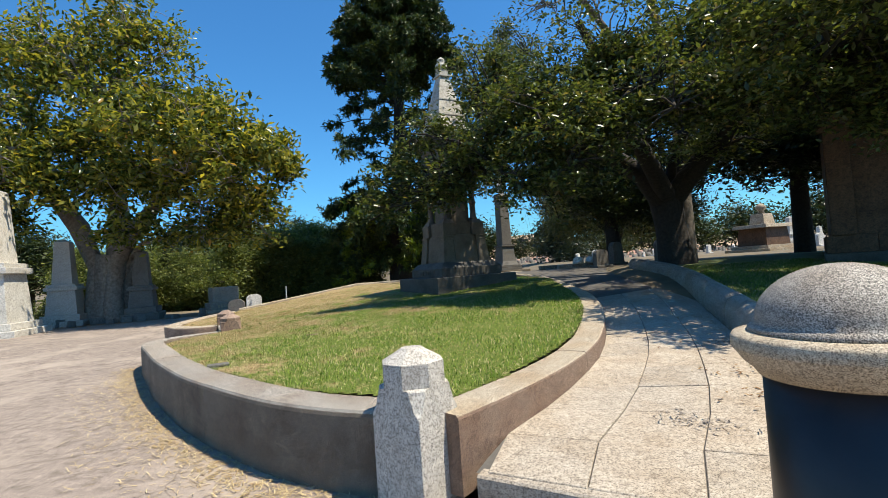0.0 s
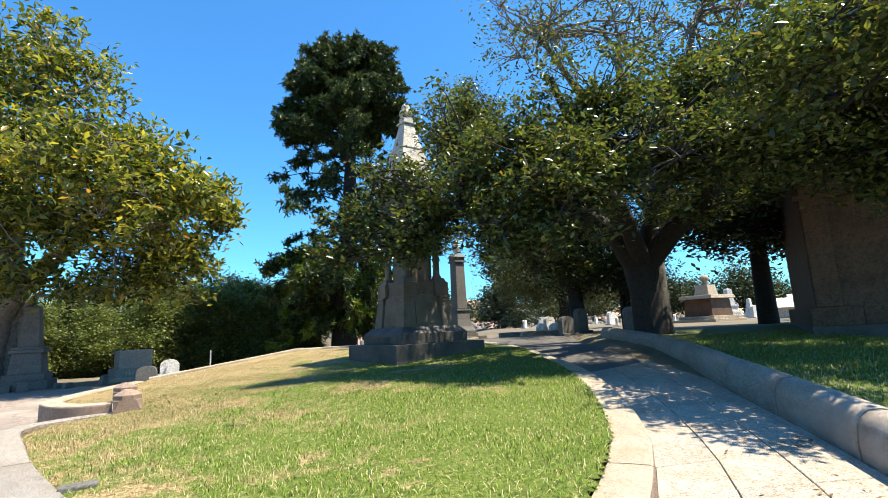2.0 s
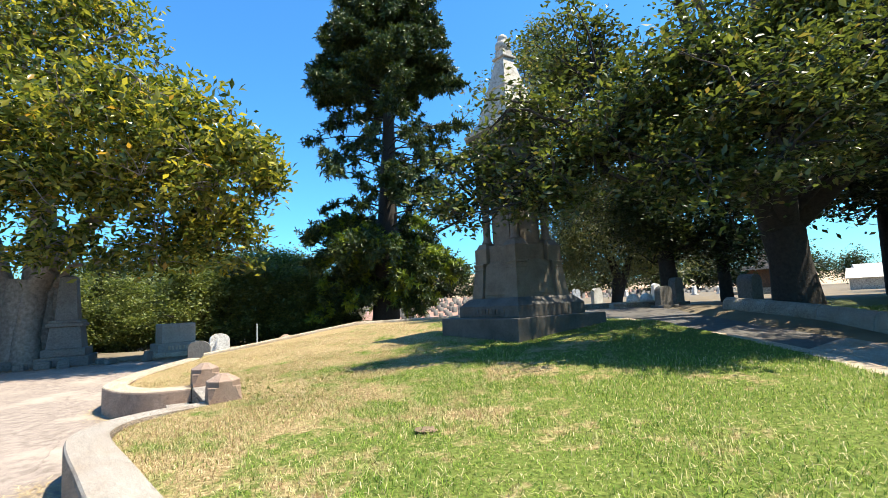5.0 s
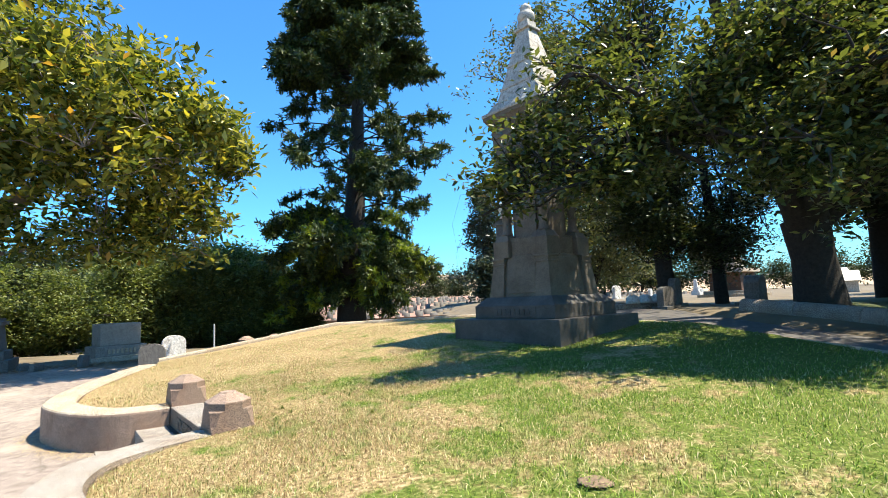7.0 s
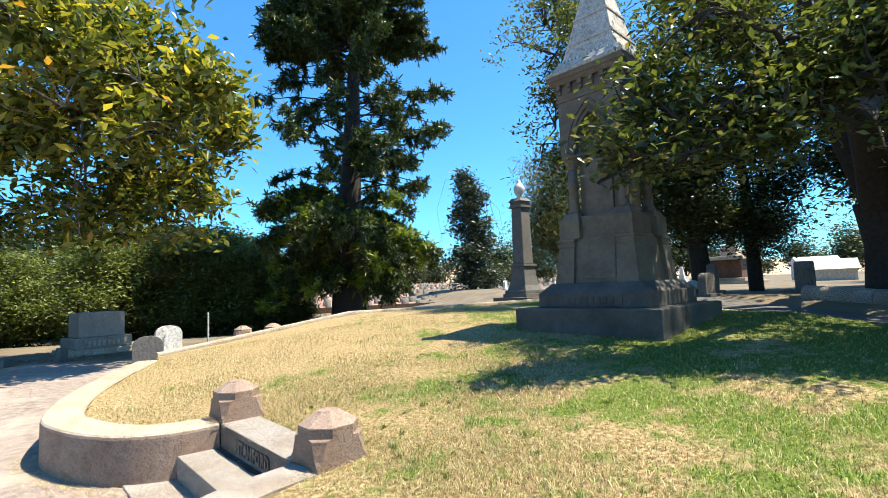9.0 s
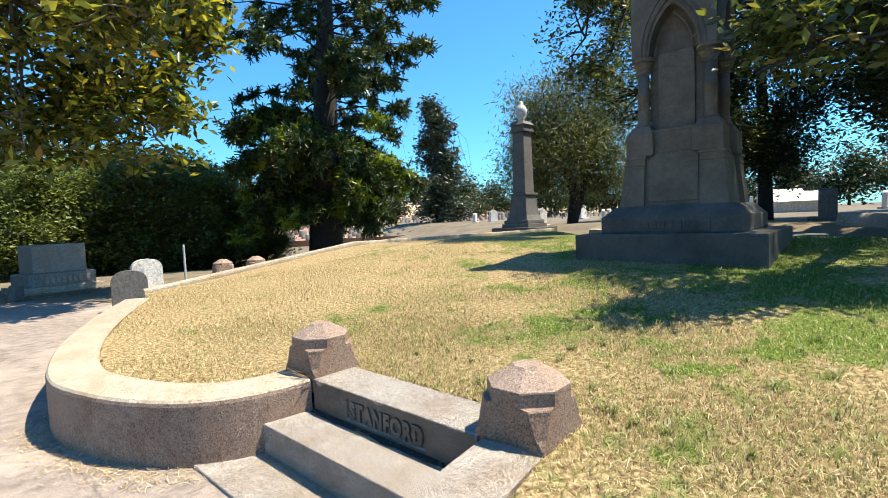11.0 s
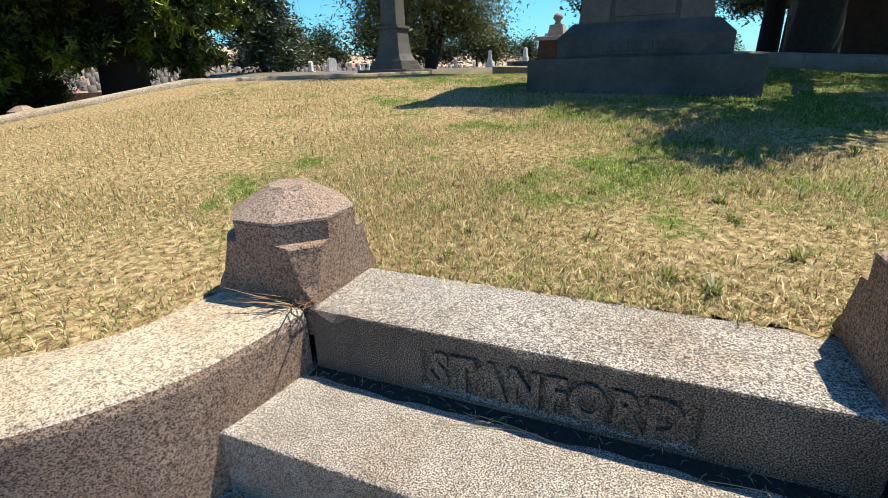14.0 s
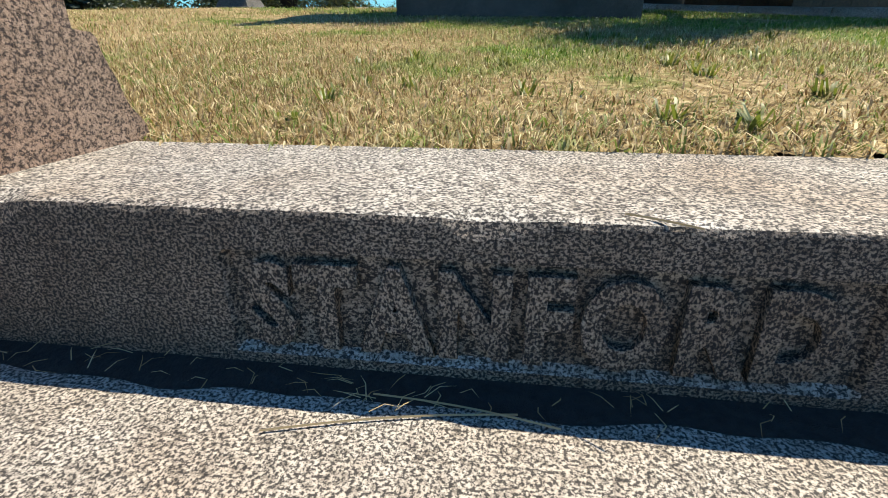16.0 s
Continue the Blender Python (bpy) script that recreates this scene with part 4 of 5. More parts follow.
oak_high = leafy_tree("grey_oak", pose(7.2, 13.6, 1.0), "taller half-bare oak with thin twigs above the walk",
    [[(-0.6, -0.65, -0.3, 0.24), (-0.5, -0.5, 2.0, 0.19), (-0.4, -0.4, 5.0, 0.16), (-1.2, -1.0, 7.2, 0.1)], [(-0.1, -0.1, 3.5, 0.15), (0.6, -0.9, 6.2, 0.11), (0.4, -2.0, 7.8, 0.07)], [(-0.2, -0.2, 4.0, 0.13), (-2.0, -0.8, 6.0, 0.1), (-3.6, -1.8, 7.4, 0.06)]],
    7,
    [(-4.0, -2.6, 6.6, 1.3, 1.2, 0.8, 60), (-2.1, -3.0, 7.0, 1.5, 1.3, 0.9, 60), (-0.1, -3.4, 7.1, 1.5, 1.3, 0.9, 60), (-2.8, -1.4, 8.2, 1.5, 1.3, 0.9, 50), (-0.6, -0.8, 8.4, 1.6, 1.5, 1.0, 50), (1.8, -2.2, 8.0, 1.6, 1.5, 1.0, 60), (-4.4, -1.8, 8.0, 1.0, 0.9, 0.7, 30)],
    LEAF_OAK, BARK_GREY, 0.10, 13, 0.26, 17, twigs=1.0)
leafy_tree("bay_tree", pose(7.8, 17.0, 1.0), "dense dark evergreen with leaves hanging low over its trunk", [[(0, 0, -0.3, 0.2), (-0.05, 0, 2.0, 0.16), (-0.2, 0, 4.2, 0.12), (-0.3, 0, 6.0, 0.08)]], 3,
    [(0.2, 0, 2.0, 1.3, 1.2, 1.0, 190), (-1.4, 0.3, 2.3, 1.3, 1.2, 1.0, 190), (-2.6, 0.2, 2.9, 1.2, 1.2, 0.9, 150), (-1.8, 0.1, 4.0, 1.5, 1.3, 1.0, 140), (0.9, -0.3, 3.4, 1.3, 1.2, 0.9, 110), (-1.0, 0, 5.6, 1.5, 1.4, 1.0, 70), (1.2, 0, 5.4, 1.4, 1.3, 1.0, 70), (0.4, 0, 7.4, 1.8, 1.7, 1.2, 70)], LEAF_DARK, BARK, 0.12, 44, 0.22, 18, twigs=0.4)
leafy_tree("oak_tree", pose(12.5, 7.6, 1.0), "leafy green oak reaching over the mausoleum", [[(0, 0, -0.3, 0.4), (-0.2, 0, 2.5, 0.32), (-1.2, -0.4, 4.2, 0.22)], [(-0.2, 0, 2.5, 0.25), (-0.8, 1.0, 4.8, 0.18)]], 3,
    [(-3.5, -0.6, 4.1, 1.3, 1.2, 0.9, 120), (-2.2, -1.4, 4.6, 1.4, 1.3, 1.0, 120), (-4.2, -2.4, 4.3, 1.1, 1.0, 0.8, 90), (-3.0, 1.4, 5.6, 1.6, 1.5, 1.2, 130), (-1.2, 0.6, 6.4, 1.8, 1.7, 1.3, 130), (-4.4, 0.4, 5.6, 1.3, 1.2, 1.0, 100)],
    LEAF_MID, BARK, 0.11, 50, 0.15, 28, twigs=0.8, shell=0.35, thin=0.52)
# tree behind the monument
leafy_tree("oak_tree", pose(5.4, 18.2, 1.0), "dark leafy oak behind the monument",
    [[(0.8, -1.0, -0.3, 0.3), (0.7, -0.9, 2.0, 0.22), (-0.4, -0.4, 4.0, 0.16), (-2.0, -0.8, 6.0, 0.1)], [(0.7, -0.9, 2.0, 0.18), (1.0, -0.4, 4.5, 0.12)]],
    3,
    [(-3.6, -1.6, 5.4, 1.2, 1.1, 1.1, 110), (-2.6, -1.0, 7.2, 1.5, 1.3, 1.2, 130), (-1.2, -0.4, 5.6, 1.6, 1.4, 1.2, 130), (-3.9, -1.9, 3.4, 0.7, 0.7, 0.7, 50), (0.6, 0, 7.0, 1.8, 1.6, 1.4, 130), (-0.8, 0, 3.6, 1.7, 1.4, 1.1, 120), (1.4, -0.2, 4.2, 1.5, 1.4, 1.1, 100), (-2.0, 0.3, 9.0, 1.6, 1.5, 1.2, 100), (2.6, 0.4, 3.6, 1.3, 1.2, 0.8, 60), (0.9, -1.0, 2.2, 1.1, 0.9, 0.8, 110)],
    LEAF_OAK, BARK, 0.12, 40, 0.17, 27, twigs=0.8, shell=0.35, thin=0.72)

fig = leafy_tree("fig_tree", pose(-14.7, 21.5, 0.1), "broad many-stemmed tree with glossy yellow-green leaves",
    [[(0, 0, -0.4, 1.5), (0, 0, 0.2, 1.15), (0, 0, 1.0, 0.95), (0, 0, 2.2, 0.85), (0.1, 0, 2.9, 0.8)],
     [(-0.7, -0.5, -0.3, 0.5), (-0.55, -0.6, 0.8, 0.34), (-0.5, -0.4, 2.4, 0.32), (-1.2, -0.4, 4.2, 0.4), (-2.6, -0.6, 6.4, 0.28)],
     [(0.5, -0.8, -0.3, 0.55), (0.4, -0.7, 1.0, 0.36), (0.4, -0.4, 2.6, 0.4), (1.6, -0.6, 4.2, 0.32), (3.2, -1.0, 5.4, 0.17), (4.6, -1.0, 6.4, 0.06)],
     [(0.2, 0, 2.4, 0.5), (0.3, 0, 5.0, 0.38), (0.4, -0.4, 9.0, 0.2)],
     [(1.3, 0.2, -0.3, 0.5), (1.0, 0.2, 1.2, 0.36), (0.7, 0.1, 2.6, 0.3)]],
    3,
    [(3.4, -1.0, 6.2, 1.9, 2.0, 1.4, 120), (1.2, -2.2, 8.2, 2.0, 1.8, 1.5, 130), (3.0, -1.6, 9.2, 1.8, 1.7, 1.3, 110), (-2.6, -2.2, 8.2, 2.2, 2.0, 1.7, 140), (-0.4, -1.6, 11.0, 2.2, 2.0, 1.6, 130), (-2.8, -1.0, 11.6, 2.2, 2.0, 1.6, 120),
     (-4.8, -1.6, 6.2, 2.0, 1.8, 1.4, 120), (-6.4, -1.0, 8.6, 2.0, 1.9, 1.6, 110), (-5.0, -0.6, 11.0, 2.2, 2.0, 1.8, 110), (0.4, -2.8, 5.6, 2.0, 1.4, 1.1, 130), (2.6, -3.2, 5.8, 1.7, 1.2, 1.0, 90), (-2.4, -3.0, 6.0, 1.9, 1.2, 1.1, 100), (1.0, -3.0, 7.2, 1.9, 1.2, 1.1, 90), (4.4, -3.0, 5.2, 1.4, 1.1, 0.9, 60), (4.6, 0.2, 4.4, 1.3, 1.4, 0.9, 70), (-3.0, -2.2, 4.4, 1.7, 1.2, 0.9, 80),
     (6.0, -0.8, 7.0, 1.5, 1.4, 1.1, 95), (4.6, -0.8, 8.8, 1.5, 1.4, 1.1, 85), (5.8, -0.2, 4.9, 1.0, 1.1, 0.9, 60), (2.4, -1.0, 11.6, 1.8, 1.7, 1.3, 95), (7.2, -0.5, 7.4, 1.2, 1.1, 0.9, 60), (8.0, -3.7, 6.3, 1.2, 1.1, 0.9, 55), (7.0, -3.9, 5.2, 1.3, 1.1, 0.8, 55), (6.0, -4.3, 6.3, 1.4, 1.2, 1.0, 60), (5.0, -4.5, 7.4, 1.5, 1.2, 1.1, 60), (6.6, -3.3, 7.6, 1.4, 1.2, 1.0, 60), (8.0, -1.0, 6.2, 1.0, 1.1, 0.9, 60), (7.2, -1.2, 4.6, 1.1, 1.1, 0.9, 60), (6.6, -1.4, 3.5, 0.9, 0.9, 0.7, 40), (4.4, -1.6, 3.3, 1.2, 1.1, 0.7, 50), (2.4, -2.4, 3.8, 1.4, 1.2, 0.8, 60), (6.0, -3.0, 6.6, 1.3, 1.2, 1.0, 60), (3.4, -3.4, 7.0, 1.6, 1.3, 1.2, 80), (-6.0, -2.4, 4.4, 1.6, 1.3, 1.0, 70), (-8.0, -1.0, 6.0, 1.8, 1.6, 1.4, 80), (-1.2, -3.2, 6.6, 1.8, 1.3, 1.3, 90),  (0.8, -0.6, 13.0, 2.2, 2.0, 1.2, 100), (-3.5, 1.0, 13.5, 2.4, 2.0, 1.4, 90)],
    LEAF_MAGNOLIA, BARK_PALE, 0.29, 25, 0.24, 11, twigs=0.95, flat=0.7, aspect=0.42, shell=0.4, thin=0.6)


def bunya(name, m, label, H, seed):
    """A bunya pine: straight trunk, whorls of long bare branches with drooping tufts at their ends, domed top."""
    rng = np.random.default_rng(seed)
    root = thing(name, m, label, "tree")
    V, F = [], []
    tube(V, F, [(0, 0, -0.3), (0, 0, 0.5), (0, 0, 3), (0.1, 0, H * 0.5), (0.15, 0, H * 0.96)], [0.95, 0.78, 0.68, 0.42, 0.08], 14)
    tufts, tv, new_t = [], [], []
    z = 2.6
    while z < H * 0.97:
        f = z / H
        R = 2.6 + 5.5 * f if f < 0.3 else (4.4 if f < 0.74 else 3.7 * math.sqrt(max(0.03, 1 - ((f - 0.74) / 0.27) ** 2)))
        for k in range(rng.integers(*((11, 15) if f < 0.34 else (7, 10) if f < 0.72 else (13, 17)))):
            a = rng.uniform(0, 2 * math.pi)
            zb = z
            z = zb + rng.uniform(-0.45, 0.45)
            L = R * (rng.uniform(0.45, 1.15) if f < 0.72 else rng.uniform(0.8, 1.06))
            rise = (rng.uniform(-0.02, 0.16) + 0.35 * max(0, f - 0.6)) * L
            drop = -(0.25 if f > 0.34 else 0.5) * L * (1 - f)
            pts = []
            for i in range(7):
                t = i / 6
                rr = 0.2 + L * t
                pts.append((rr * math.cos(a), rr * math.sin(a), z + rise * math.sin(t * 2.4) + drop * t * t + 0.25 * t ** 3))
            tube(V, F, pts, [0.05 - 0.035 * i / 6 for i in range(7)], 4)
            start = 0.35 if f > 0.72 else 0.3
            along = np.arange(start, 1.02, 0.34 / max(1.2, L)) if not 0.34 < f < 0.72 else [0.99, rng.uniform(0.8, 0.9)] + [rng.uniform(0.3, 0.75)]
            for t in along:
                i = min(5, int(t * 6))
                q = np.array(pts[i]) + (np.array(pts[i + 1]) - np.array(pts[i])) * (t * 6 - i)
                (new_t if (f < 0.32 and rng.random() < 0.28) else tufts).append((q, a))
            z = zb
        z += 0.6 if f < 0.3 else 0.78 if f < 0.72 else 0.42
    raw("trunk", np.array(V), np.array(F), BARK, root, True)
    for nm, tl, mt in (("crown", tufts, LEAF_BUNYA), ("new_growth", new_t, LEAF_BUNYA_NEW)):
        # each tuft is a few short branchlets set round with stiff needles
        twigs, per = 6, 36
        c = np.repeat(np.array([t[0] for t in tl]), twigs, axis=0)
        ang = np.repeat(np.array([t[1] for t in tl]), twigs)
        ax = rng.normal(0, 0.6, (len(c), 3)) + np.stack([np.cos(ang) * 0.6, np.sin(ang) * 0.6, np.full(len(c), -0.3 if nm == "crown" else 0.1)], -1)
        ax /= np.linalg.norm(ax, axis=1)[:, None]
        ax *= rng.uniform(0.3, 0.62, (len(c), 1))
        n = len(c) * per
        ax = np.repeat(ax, per, axis=0)
        cc = np.repeat(c, per, axis=0) + ax * rng.uniform(-0.1, 1.0, (n, 1))
        d = rng.normal(0, 1, (n, 3)) + ax * 1.2
        d /= np.linalg.norm(d, axis=1)[:, None]
        s = rng.uniform(0.12, 0.30, (n, 1))
        tip = cc + d * s + np.array((0, 0, -0.25)) * s * s
        side = np.cross(d, rng.normal(0, 1, (n, 3)))
        side *= 0.026 / (np.linalg.norm(side, axis=1)[:, None] + 1e-9)
        V2 = np.stack([cc - side, cc + side, tip + side * 0.8, tip - side * 0.8], 1).reshape(-1, 3)
        k = np.arange(n)[:, None] * 4
        raw(nm, V2, k + np.array([[0, 1, 2, 3]]), mt, root)
    return root


bunya("bunya_pine", pose(-2.7, 30.0, -0.3, 0, 2.2, 0), "tall bunya pine with tufted drooping branches and domed top", 19.3, 5)


# ---- woods behind ----
def bush_tree(name, m, label, w, h, leaf, seed, stem=0.16, size=0.24, n=260, per=26, group="", spread=0.4, low=0.3):
    rng = np.random.default_rng(seed)
    b = []
    for k in range(7):
        a = rng.uniform(0, 6.28)
        rr = rng.uniform(0.1, 0.55) * w
        b.append((rr * math.cos(a), rr * math.sin(a), h * rng.uniform(low, 0.78), w * rng.uniform(0.35, 0.5), w * rng.uniform(0.35, 0.5), h * rng.uniform(0.16, 0.27), n // 7))
    return leafy_tree(name, m, label, [[(0, 0, -0.3, stem * 1.3), (0.1, 0, h * 0.2, stem), (0.1, 0.1, h * 0.42, stem * 0.7)]], 1, b, leaf, BARK, size, per, spread, seed, twigs=0.25, group=group)


bush_a = bush_tree("bush_tree", pose(-9, 38, -0.3), "dense dark green bush tree behind the graves", 3.6, 6.0, LEAF_DARK, 21, n=340, per=34, group="woods behind the plots", low=0.12)
bush_b = bush_tree("bush_tree", pose(-15, 36, -0.3), "dense mid-green bush tree behind the graves", 3.4, 5.6, LEAF_MID, 22, n=340, per=34, group="woods behind the plots", low=0.12)
rw = random.Random(3)
for x, y, s, which in [(-12, 41, 1.2, 0), (-18.5, 38, 1.05, 1), (-6.5, 40, 0.85, 0), (-21.5, 40, 1.2, 0), (-26, 38, 1.1, 1), (-31, 36, 1.2, 0), (-36, 34, 1.2, 1), (-20, 46, 1.4, 0), (-30, 48, 1.5, 1), (-12, 48, 1.3, 1), (-44, 42, 1.6, 0), (-10, 33, 0.5, 1), (-5.6, 35, 0.4, 1), (-14.5, 33, 0.62, 1), (-17.5, 31, 0.6, 1), (-20.5, 30, 0.6, 0), (-24, 30, 0.7, 1), (-28, 29, 0.8, 0), (-12.5, 36, 0.8, 0), (-8.2, 36.5, 0.7, 0), (-40, 28, 1.2, 0), (-34, 26, 0.9, 1), (-46, 22, 1.3, 0)]:
    copy_thing((bush_a, bush_b)[which], pose(x, y, -0.4, 0, 0, rw.uniform(0, 360)) @ Matrix.Scale(s, 4))
shrub = leafy_tree("shrub", pose(-8.9, 31.6, -0.4), "dense dark green shrub, leafy down to the ground", [[(0, 0, -0.3, 0.14), (0.1, 0, 0.8, 0.1), (0.1, 0.1, 2.0, 0.07)]], 2,
    [(0, 0, 1.0, 1.9, 1.5, 1.1, 150), (-1.2, 0.2, 1.9, 1.4, 1.3, 1.1, 110), (1.2, -0.1, 2.1, 1.4, 1.3, 1.1, 110), (0.2, 0.1, 3.0, 1.5, 1.3, 1.1, 120), (-0.5, -0.2, 3.9, 1.1, 1.0, 0.8, 70)], LEAF_HEDGE, BARK, 0.17, 36, 0.24, 71, twigs=0.2, shell=0.35, group="shrubs behind the graves")
for x, y, s in [(-11.2, 31.2, 1.12), (-13.6, 30.6, 1.0), (-6.8, 31.9, 0.95), (-16.0, 30.2, 0.9), (-9.9, 33.4, 1.2), (-7.6, 34.0, 1.1), (-12.4, 33.6, 1.25), (-18.6, 29.4, 0.95), (-21.4, 28.6, 1.0), (-5.2, 33.2, 0.62)]:
    copy_thing(shrub, pose(x, y, -0.4, 0, 0, rw.uniform(0, 360)) @ Matrix.Scale(s, 4))


def conifer(name, m, label, H, w, seed):
    rng = np.random.default_rng(seed)
    blobs = []
    for i in range(15):
        f = i / 14
        a = rng.uniform(0, 6.28)
        r = w * (1 - 0.75 * f)
        blobs.append((0.35 * r * math.cos(a), 0.35 * r * math.sin(a), H * (0.16 + 0.80 * f), r * 0.75, r * 0.75, H * 0.045, int(26 * (1.2 - 0.6 * f))))
    return leafy_tree(name, m, label, [[(0, 0, -0.5, 0.4), (0, 0, H * 0.5, 0.25), (0, 0, H * 0.97, 0.05)]], 0, blobs, LEAF_PINE, BARK, 0.55, 30, 0.5, seed, twigs=0.3)


conifer("conifer", pose(15.0, 63, -0.6), "lone dark conifer beyond the lawn", 16.5, 4.6, 31)
willow = leafy_tree("pepper_tree", pose(10.0, 29.1, 0.5) @ Matrix.Scale(1.32, 4), "pale drooping pepper tree behind a column", [[(0, 0, -0.2, 0.25), (0.2, 0, 1.5, 0.2), (-0.3, 0, 3, 0.14)], [(0.1, 0, 0.5, 0.2), (0.9, 0, 2.5, 0.12)]], 2,
    [(0, 0, 4.2, 2.2, 2.0, 2.2, 380), (1.6, 0, 3.0, 1.6, 1.6, 1.9, 240), (-1.4, 0, 3.0, 1.2, 1.4, 1.8, 220)], LEAF_WILLOW, BARK, 0.2, 46, 0.4, 41, twigs=0.3, aspect=0.2, droop=0.7)
# dark trees behind the oak
for k, (x, y, s) in enumerate([(11.3, 15.0, 0.85), (21.5, 17.5, 0.95)]):
    if k == 0:
        shade = leafy_tree("shade_tree", pose(x, y, 1.0), "dark dense evergreen tree among the far graves", [[(0, 0, -0.2, 0.3), (0, 0, 2.2, 0.24), (0.2, 0, 4, 0.2)]], 3,
            [(-1.6, -0.6, 3.6, 1.9, 1.8, 1.3, 230), (1.8, 0, 3.4, 2.0, 1.8, 1.3, 240), (0.4, -1.0, 3.2, 1.4, 1.2, 0.9, 140), (3.4, -0.8, 3.7, 1.4, 1.4, 1.0, 150), (0, 0, 5.6, 2.8, 2.6, 1.6, 240), (0, 0, 8.3, 3.0, 2.8, 1.8, 180)], LEAF_DARK, BARK, 0.2, 36, 0.36, 51, twigs=0.4)
    else:
        copy_thing(shade, pose(x, y, 1.0, 0, 0, 70 * k) @ Matrix.Scale(s, 4))
far_tree = bush_tree("far_tree", pose(30, 90, 1), "far broadleaf tree on the horizon", 6, 9, LEAF_DARK, 61, n=240, per=22, size=0.6, spread=0.9, group="far trees", low=0.2)
for i in range(34):
    a = radians(-58 + i * 3.7 + rw.uniform(-1, 1))
    d = rw.uniform(95, 140)
    copy_thing(far_tree, pose(d * math.sin(a), d * math.cos(a), 1.0, 0, 0, rw.uniform(0, 360)) @ Matrix.Scale(rw.uniform(0.7, 1.3), 4))

# ---- grass blades ----
def grass(name, n, boxr, h, seed, wd=0.003, soft=0.0, area=TURF_EDGE, zf=lawn_z, label="mown grass blades, part green and part straw"):
    r = np.random.default_rng(seed)
    x, y = r.uniform(boxr[0], boxr[1], n), r.uniform(boxr[2], boxr[3], n)
    ok = inside(area, x, y)
    if soft:
        edge_d = np.minimum(np.minimum(x - boxr[0], boxr[1] - x), np.minimum(y - boxr[2], boxr[3] - y))
        ok &= r.random(n) < np.clip(edge_d / soft, 0, 1)
    x, y = x[ok], y[ok]
    n = len(x)
    z = zf(x, y) - 0.025
    a = r.uniform(0, 6.283, n)
    lean = r.uniform(0.2, 2.4, n)
    hh = h * r.uniform(0.5, 1.5, n)
    w = wd * (0.7 + 0.6 * r.random(n))
    dx, dy = np.cos(a), np.sin(a)
    b = np.stack([x, y, z], -1)
    sd = np.stack([-dy, dx, 0 * x], -1) * w[:, None]
    m = b + np.stack([dx * lean * hh * 0.35, dy * lean * hh * 0.35, hh * 0.6], -1)
    t = b + np.stack([dx * lean * hh * 1.0, dy * lean * hh * 1.0, hh * np.maximum(0.25, 1.0 - 0.35 * lean)], -1)
    V = np.stack([b - sd, b + sd, m + sd * 0.8, m - sd * 0.8, t], 1).reshape(-1, 3)
    k = np.arange(n)[:, None] * 5
    F = np.concatenate([k + np.array([[0, 1, 2]]), k + np.array([[0, 2, 3]]), k + np.array([[3, 2, 4]])], 1).reshape(-1, 3)
    ob = raw(name, V, F, BLADES)
    return tagged(ob, label, "grass", kind="stuff")


grass("grass", 150000, (-8, 3, 2.5, 17), 0.034, 1, 0.0024)
grass("grass", 230000, (-6.4, -0.2, 7, 13.6), 0.029, 2, 0.0016, 1.6)
grass("grass", 80000, (-5.6, -2.6, 8.4, 12.2), 0.024, 3, 0.0012, 0.9)
grass("grass", 70000, (-5.0, 3.0, 2.6, 9.5), 0.042, 4, 0.0022, 1.0)


def weed(name, x, y, n, h, seed):
    """A tuft of green blades standing above the mown turf."""
    r = np.random.default_rng(seed)
    a = r.uniform(0, 6.283, n)
    L = h * r.uniform(0.5, 1.2, n)
    out = r.uniform(0.3, 1.1, n)
    z = float(lawn_z(np.array(x), np.array(y))) - 0.02
    b = np.stack([x + r.normal(0, 0.012, n), y + r.normal(0, 0.012, n), np.full(n, z)], -1)
    d = np.stack([np.cos(a) * out, np.sin(a) * out, np.ones(n)], -1)
    s = np.stack([-np.sin(a), np.cos(a), 0 * a], -1) * 0.0028
    m = b + d * (L * 0.6)[:, None]
    t = m + np.stack([np.cos(a), np.sin(a), np.full(n, 0.1)], -1) * (L * 0.5)[:, None]
    V = np.stack([b - s, b + s, m + s, m - s, t], 1).reshape(-1, 3)
    k = np.arange(n)[:, None] * 5
    F = np.concatenate([k + np.array([[0, 1, 2]]), k + np.array([[0, 2, 3]]), k + np.array([[3, 2, 4]])], 1).reshape(-1, 3)
    return tagged(raw(name, V, F, LEAF_MID), "green weed tuft in the dry turf", "weed", "weeds in the turf", "stuff")


rwd = random.Random(12)
for i in range(46):
    a, b = rwd.uniform(0.1, 2.6), 0.34 + rwd.random() ** 1.6 * 2.2
    weed("weed_tuft", T0.x + E_DIR.x * a - N_DIR.x * b, T0.y + E_DIR.y * a - N_DIR.y * b, rwd.randint(10, 22), rwd.uniform(0.035, 0.075), 100 + i)


# ---- graves and tombs ----
gz = lambda x, y: float(ground_z(np.array(x), np.array(y)))


